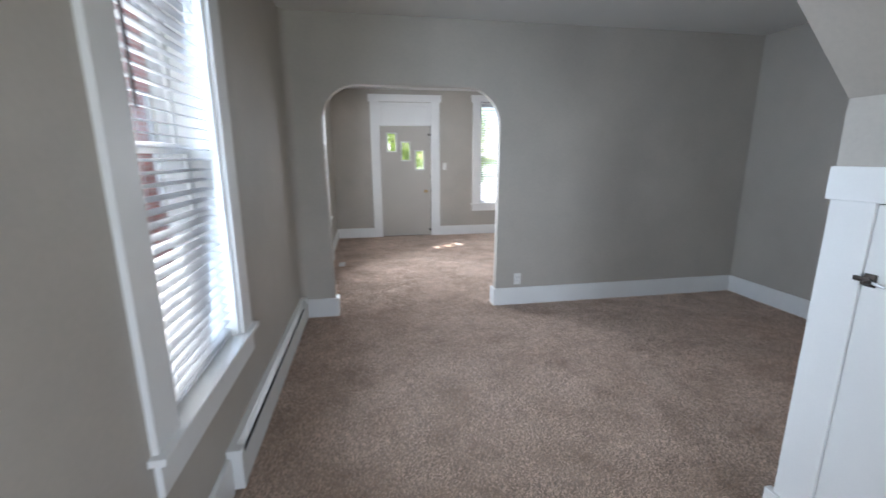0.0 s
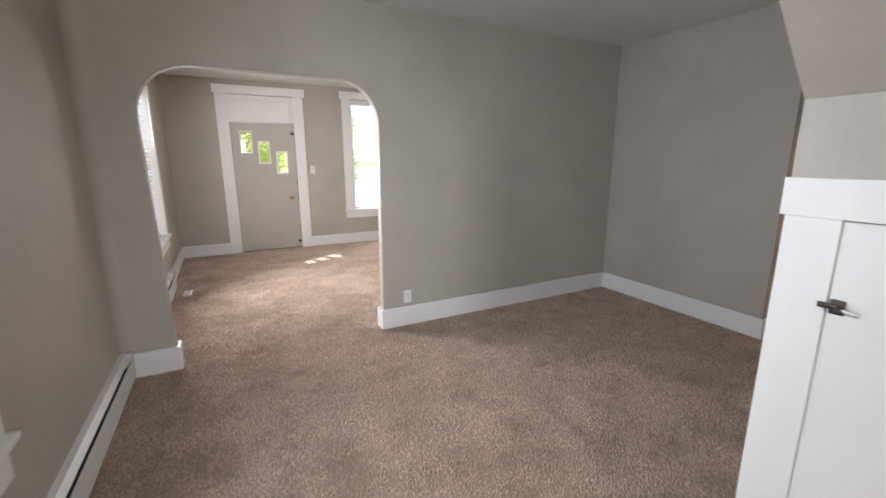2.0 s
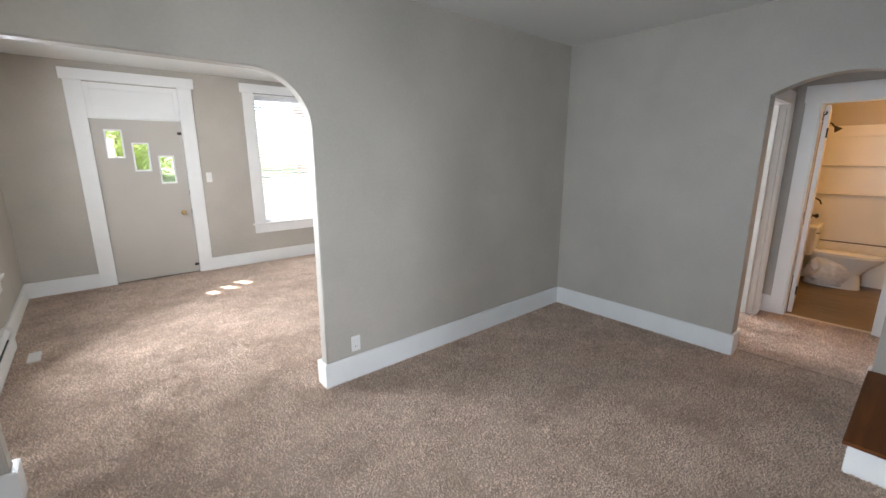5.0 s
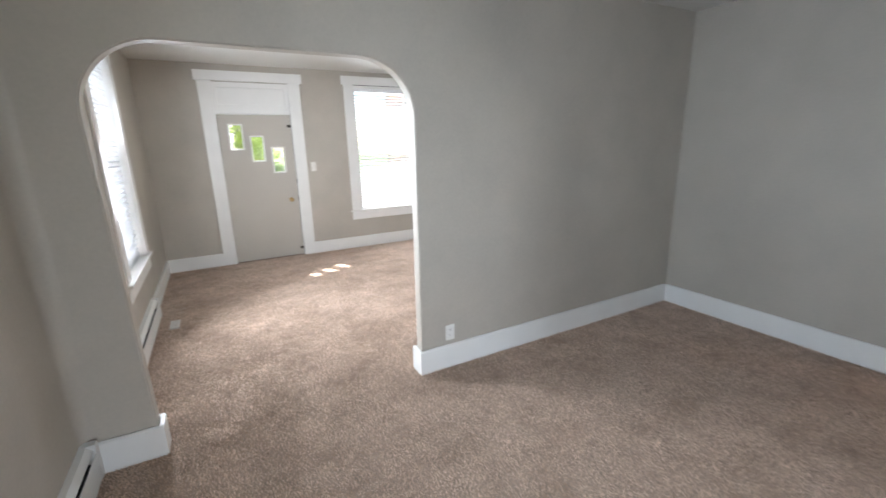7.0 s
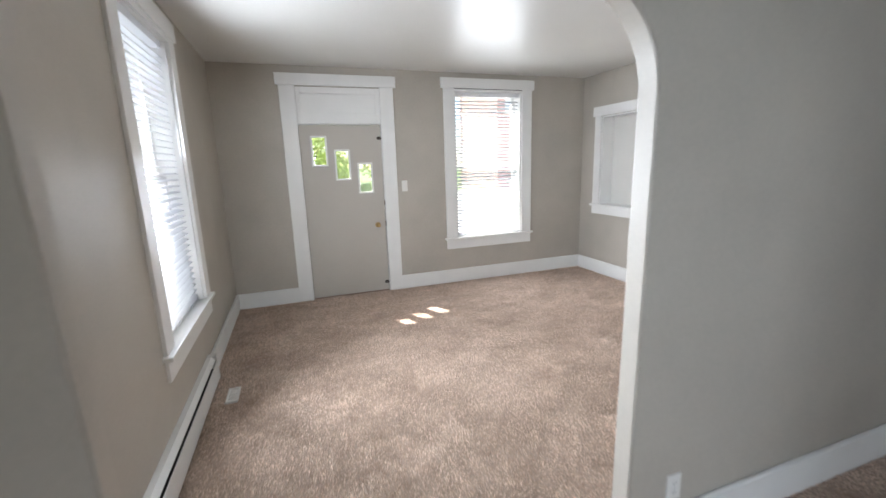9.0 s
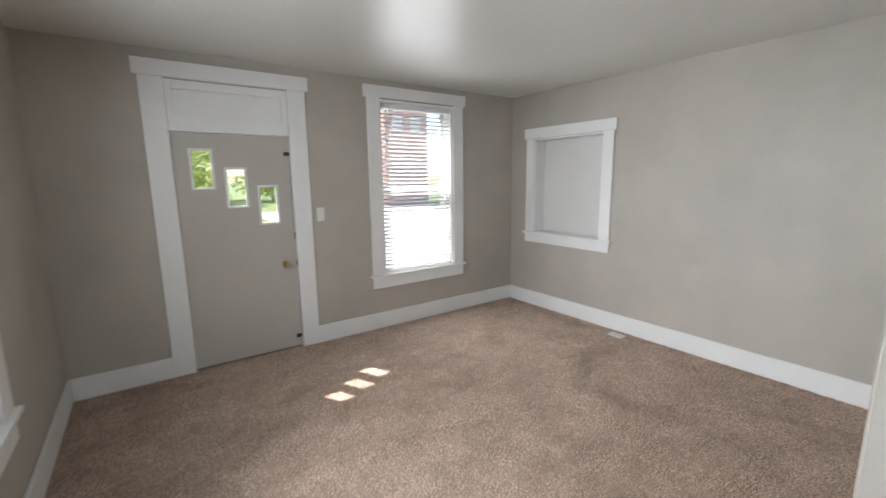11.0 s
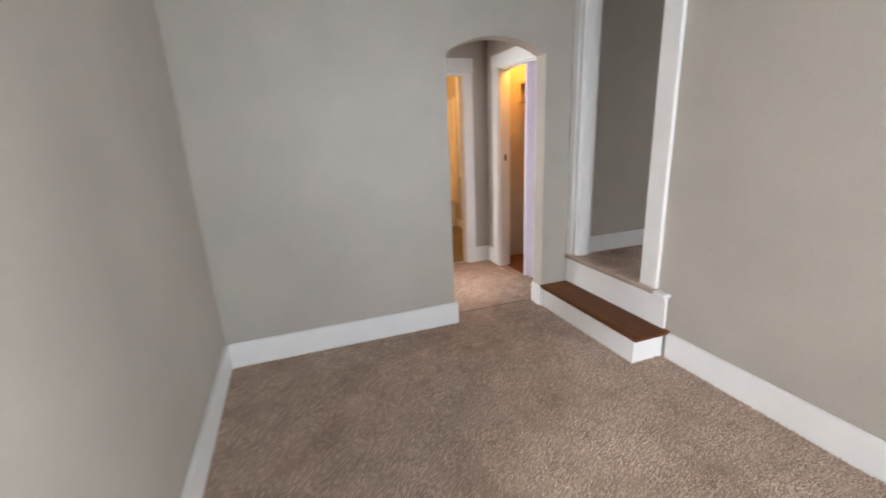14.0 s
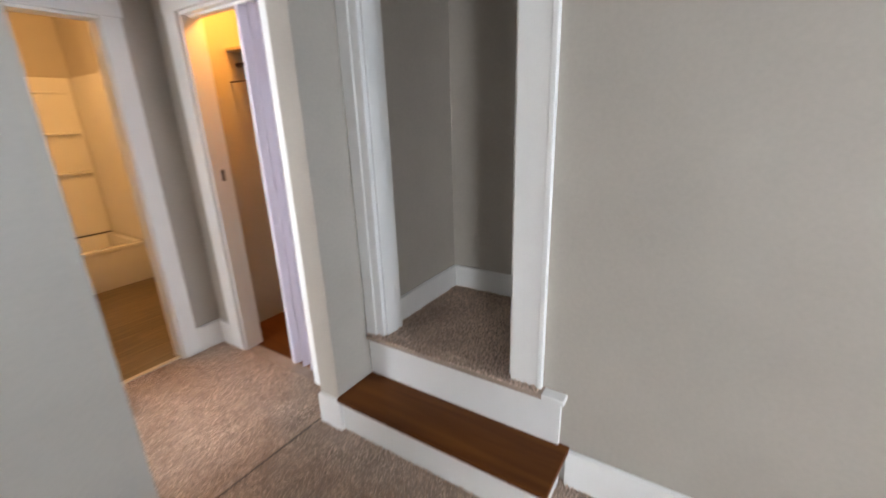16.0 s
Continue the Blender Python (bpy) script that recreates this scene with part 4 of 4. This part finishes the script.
def brick_house(x0, x1, y0, y1, h, windows, label, mat=BRICK):
    """A brick house; windows are (face, along, sill, width, height)."""
    b = thing("brick_house", label, "house", pose(0, 0, GZ), group="brick houses")
    part("wall", boxes((x0, x1, y0, y1, 0, h)), mat, b)
    xm = (x0 + x1) / 2
    part("roof", prism([(x0 - 0.4, h), (x1 + 0.4, h), (xm, h + 2.2)], "y", y0 - 0.4, y1 + 0.4), ROOF, b)
    for face, a, z, w, t in windows:
        rows = [(0, w, 0, 0.10), (0, w, t - 0.10, t), (0, 0.10, 0.10, t - 0.10), (w - 0.10, w, 0.10, t - 0.10), (0.10, w - 0.10, t / 2 - 0.04, t / 2 + 0.04)]
        if face == "east":
            fr = boxes(*[(x1 - 0.01, x1 + 0.06, a + p, a + q, z + r, z + s_) for p, q, r, s_ in rows])
            pn = boxes((x1 + 0.004, x1 + 0.02, a + 0.1, a + w - 0.1, z + 0.1, z + t - 0.1))
        else:
            fr = boxes(*[(a + p, a + q, y0 - 0.06, y0 + 0.01, z + r, z + s_) for p, q, r, s_ in rows])
            pn = boxes((a + 0.1, a + w - 0.1, y0 - 0.02, y0 - 0.004, z + 0.1, z + t - 0.1))
        f = part("window", fr, TRIM, b, "white window frame")
        part("pane", pn, PANE, f)
    return b


PANE = material("far_window_glass", (0.62, 0.60, 0.58), 0.3, vary=0.2, bump=0)
brick_house(-10.0, -3.3, -3.0, 15.0, 6.4, [("east", y, z, 1.0, 1.8) for y in (1.5, 4.6, 7.6, 8.8, 11.6) for z in (1.2, 4.2)], "red brick house close beside the side windows")
brick_house(15.9, 19.9, 34.0, 42.0, 9.5, [("south", x, 5.9, 0.85, 1.3) for x in (16.6, 18.3)], "red brick house across the street, paled as if overlit", PALEBRICK)
brick_house(-14.0, -5.5, 36.0, 44.0, 6.0, [("south", x, 1.4, 1.2, 1.8) for x in (-12.5, -9.8, -7.4)], "far red brick house behind trees")


def tree(x, y, h, seed, label, low=0.0):
    rnd = random.Random(seed)
    t = thing("tree", label, "tree", pose(x, y, GZ), group="street trees")
    rings = [(0.03 * math.sin(k * 1.3), 0.03 * math.cos(k), 0.13 * (1 - 0.11 * k), 0.13 * (1 - 0.11 * k), h * 0.09 * k) for k in range(8)]
    rings[0] = (0, 0, 0.19, 0.19, 0)
    limbs, tips = [], []
    for k in range(11):
        a, z = k * 2.4, h * (0.20 + 0.045 * k)
        r = h * rnd.uniform(0.18, 0.30)
        tip = (r * math.cos(a), r * math.sin(a), z + h * rnd.uniform(0.12, 0.3))
        limbs.append(tube([(0, 0, z), (tip[0] * 0.5, tip[1] * 0.5, (z + tip[2]) / 2 - 0.1), tip], 0.045, 6))
        tips.append(tip)
    for k in range(int(low * 7)):
        a, r = k * 2.4, h * rnd.uniform(0.05, 0.28)
        tips.append((r * math.cos(a), r * math.sin(a), h * rnd.uniform(0.10, 0.26)))
    tips.append((0, 0, h * 0.85))
    part("trunk", joined(loft(rings, 10), *limbs), BARK, t)
    bm = bmesh.new()
    for tip in tips:
        for j in range(420):
            d = Vector((rnd.gauss(0, 1), rnd.gauss(0, 1), rnd.gauss(0, 0.7)))
            c = Vector(tip) + d * h * 0.075
            u = Vector((rnd.uniform(-1, 1), rnd.uniform(-1, 1), rnd.uniform(-0.6, 0.6))).normalized()
            v = u.orthogonal().normalized()
            s_ = rnd.uniform(0.10, 0.22)
            bm.faces.new([bm.verts.new(c + u * s_), bm.verts.new(c + v * s_ * 0.5), bm.verts.new(c - u * s_), bm.verts.new(c - v * s_ * 0.5)])
    part("crown", bm, LEAF, t)
    return t


for k, (x, y, h) in enumerate(((-4.5, 29.0, 8.5), (-1.0, 44.0, 10.0), (2.6, 49.0, 10.0), (11.0, 50.0, 10.0), (4.4, 58.0, 12.0), (0.8, 57.0, 12.0))):
    tree(x, y, h, 10 + k, "leafy green street tree with low boughs", 1.0 if k else 0.0)

# ---- bath floor planks ----
pw = 0.15
for i in range(18):
    x0 = 5.475 + i * pw
    if x0 + pw > 8.14:
        break
    y0 = 1.0 - (i * 0.37 % 0.9)
    for j in range(3):
        a, b = max(1.0, y0 + j * 0.9), min(2.66, y0 + (j + 1) * 0.9)
        if b - a > 0.03:
            me_bm = boxes((x0 + 0.0008, x0 + pw - 0.0008, a + 0.0008, b - 0.0008, -0.006, 0.0))
            part("plank", me_bm, PLANK, floor_bath)

# ---- carpet pile ----
def pile(name, x0, x1, y0, y1, z, step, label):
    """Twisted tufts of a cut-pile carpet as real blades."""
    rng = np.random.default_rng(5)
    gx, gy = np.meshgrid(np.arange(x0, x1, step), np.arange(y0, y1, step))
    n = gx.size
    cx = gx.ravel() + rng.uniform(-0.5, 0.5, n) * step
    cy = gy.ravel() + rng.uniform(-0.5, 0.5, n) * step
    cx, cy = np.clip(cx, x0, x1), np.clip(cy, y0, y1)
    # the nap lies in soft patches that lean this way and that
    field = np.zeros(n)
    for f in (7.0, 12.0, 19.0, 31.0, 52.0):
        for _ in range(3):
            th, ph = rng.uniform(0, 2 * np.pi), rng.uniform(0, 2 * np.pi)
            field += np.sin(f * (cx * np.cos(th) + cy * np.sin(th)) + ph) / 3.2
    # tufts stand in uneven clumps with gaps between them
    def cells(size):
        u, v = (cx - x0) / size, (cy - y0) / size
        i, j = u.astype(int), v.astype(int)
        g = rng.uniform(0, 1, (j.max() + 2, i.max() + 2))
        p, q = u - i, v - j
        p, q = p * p * (3 - 2 * p), q * q * (3 - 2 * q)
        return (g[j, i] * (1 - p) + g[j, i + 1] * p) * (1 - q) + (g[j + 1, i] * (1 - p) + g[j + 1, i + 1] * p) * q

    clump = np.clip(0.6 * cells(0.027) + 0.4 * cells(0.048), 0, 1)
    turn = cells(0.065) * 3 + cells(0.21) * 4
    a = rng.uniform(0, 2 * np.pi, n)
    hgt = rng.uniform(0.006, 0.013, n) + 0.005 * clump
    w = rng.uniform(0.0037, 0.0063, n)
    la, lean = turn + field * 0.6 + rng.normal(0, 1.3, n), rng.uniform(0.004, 0.016, n)
    co = np.zeros((n, 4, 3), dtype=np.float32)
    for k in range(3):
        co[:, k, 0] = cx + w * np.cos(a + k * 2 * np.pi / 3)
        co[:, k, 1] = cy + w * np.sin(a + k * 2 * np.pi / 3)
        co[:, k, 2] = z - 0.002
    co[:, 3, 0] = np.clip(cx + lean * np.cos(la), x0, x1)
    co[:, 3, 1] = np.clip(cy + lean * np.sin(la), y0, y1)
    co[:, 3, 2] = z + hgt
    base_i = np.arange(n)[:, None, None] * 4
    tri = (base_i + np.array([[0, 1, 3], [1, 2, 3], [2, 0, 3]])[None]).astype(np.int32)
    me = bpy.data.meshes.new(name)
    me.vertices.add(n * 4)
    me.vertices.foreach_set("co", co.ravel())
    me.loops.add(n * 9)
    me.loops.foreach_set("vertex_index", tri.ravel())
    me.polygons.add(n * 3)
    me.polygons.foreach_set("loop_start", np.arange(0, n * 9, 3, dtype=np.int32))
    me.update(calc_edges=True)
    me.materials.append(PILE)
    return tagged(new(name, me), label, "carpet pile", kind="stuff")


def pile_material():
    m = material("frieze_yarn", (0.3, 0.24, 0.19), 0.95, vary=0.0, bump=0, spec=0.1)
    n, l = m.node_tree.nodes, m.node_tree.links
    geo = n.new("ShaderNodeNewGeometry")
    ramp = n.new("ShaderNodeValToRGB")
    e = ramp.color_ramp.elements
    e[0].color, e[1].color = (0.44, 0.328, 0.252, 1), (0.77, 0.605, 0.490, 1)
    mid = e.new(0.55)
    mid.color = (0.595, 0.455, 0.358, 1)
    l.new(geo.outputs["Random Per Island"], ramp.inputs["Fac"])
    big = n.new("ShaderNodeTexNoise")
    big.inputs["Scale"].default_value, big.inputs["Detail"].default_value = 3.0, 9
    big.inputs["Roughness"].default_value = 0.68
    l.new(geo.outputs["Position"], big.inputs["Vector"])
    mid_n = n.new("ShaderNodeTexNoise")
    mid_n.inputs["Scale"].default_value, mid_n.inputs["Detail"].default_value, mid_n.inputs["Distortion"].default_value = 38.0, 3, 1.2
    l.new(geo.outputs["Position"], mid_n.inputs["Vector"])
    both = n.new("ShaderNodeMix")
    both.inputs["Factor"].default_value = 0.32
    l.new(big.outputs["Fac"], both.inputs["A"])
    l.new(mid_n.outputs["Fac"], both.inputs["B"])
    # browner and paler, greyer patches: yarn mottle plus nap shading put into colour
    patch = n.new("ShaderNodeValToRGB")
    p = patch.color_ramp.elements
    p[0].position, p[1].position = 0.34, 0.66
    p[0].color, p[1].color = (0.56, 0.495, 0.43, 1), (1.23, 1.225, 1.22, 1)
    mid_p = p.new(0.50)
    mid_p.color = (0.97, 0.94, 0.91, 1)
    l.new(both.outputs["Result"], patch.inputs["Fac"])
    mul = n.new("ShaderNodeVectorMath")
    mul.operation = "MULTIPLY"
    l.new(ramp.outputs["Color"], mul.inputs[0])
    l.new(patch.outputs["Color"], mul.inputs[1])
    l.new(mul.outputs[0], n["Principled BSDF"].inputs["Base Color"])
    sheen = n["Principled BSDF"].inputs
    sheen["Sheen Weight"].default_value, sheen["Sheen Roughness"].default_value, sheen["Sheen Tint"].default_value = 0.4, 0.6, (1.0, 0.9, 0.84, 1)
    return m


PILE = pile_material()
pile("carpet_pile", XW_D + 0.05, XE - 0.02, 0.9, YA, 0.0, 0.0097, "mottled brown frieze yarn of the dining room carpet")
pile("carpet_pile", XW_L + 0.02, XE_L - 0.02, YA, YF, 0.0, 0.0100, "mottled brown frieze yarn of the living room carpet")
pile("carpet_pile", XE - 0.02, 4.146, HALL_S + T, HALL_N - T, 0.0, 0.0100, "mottled brown frieze yarn under the hall arch")
pile("carpet_pile", 4.158, 4.192, HALL_S - 0.18, HALL_N + 0.12, 0.009, 0.0080, "rolled edge of the brown hall carpet")
pile("carpet_pile", 4.158, 5.43, 1.39, 2.52, 0.0, 0.0100, "mottled brown frieze yarn of the hall carpet")
pile("carpet_pile", 3.17, 3.92, LY + 0.01, YS - 0.01, LZ, 0.0088, "mottled brown frieze yarn of the landing carpet")
pile("carpet_pile", 3.05, 3.98, YS - 0.01, YS + 0.052, LZ + 0.004, 0.0088, "brown frieze yarn along the landing nosing")
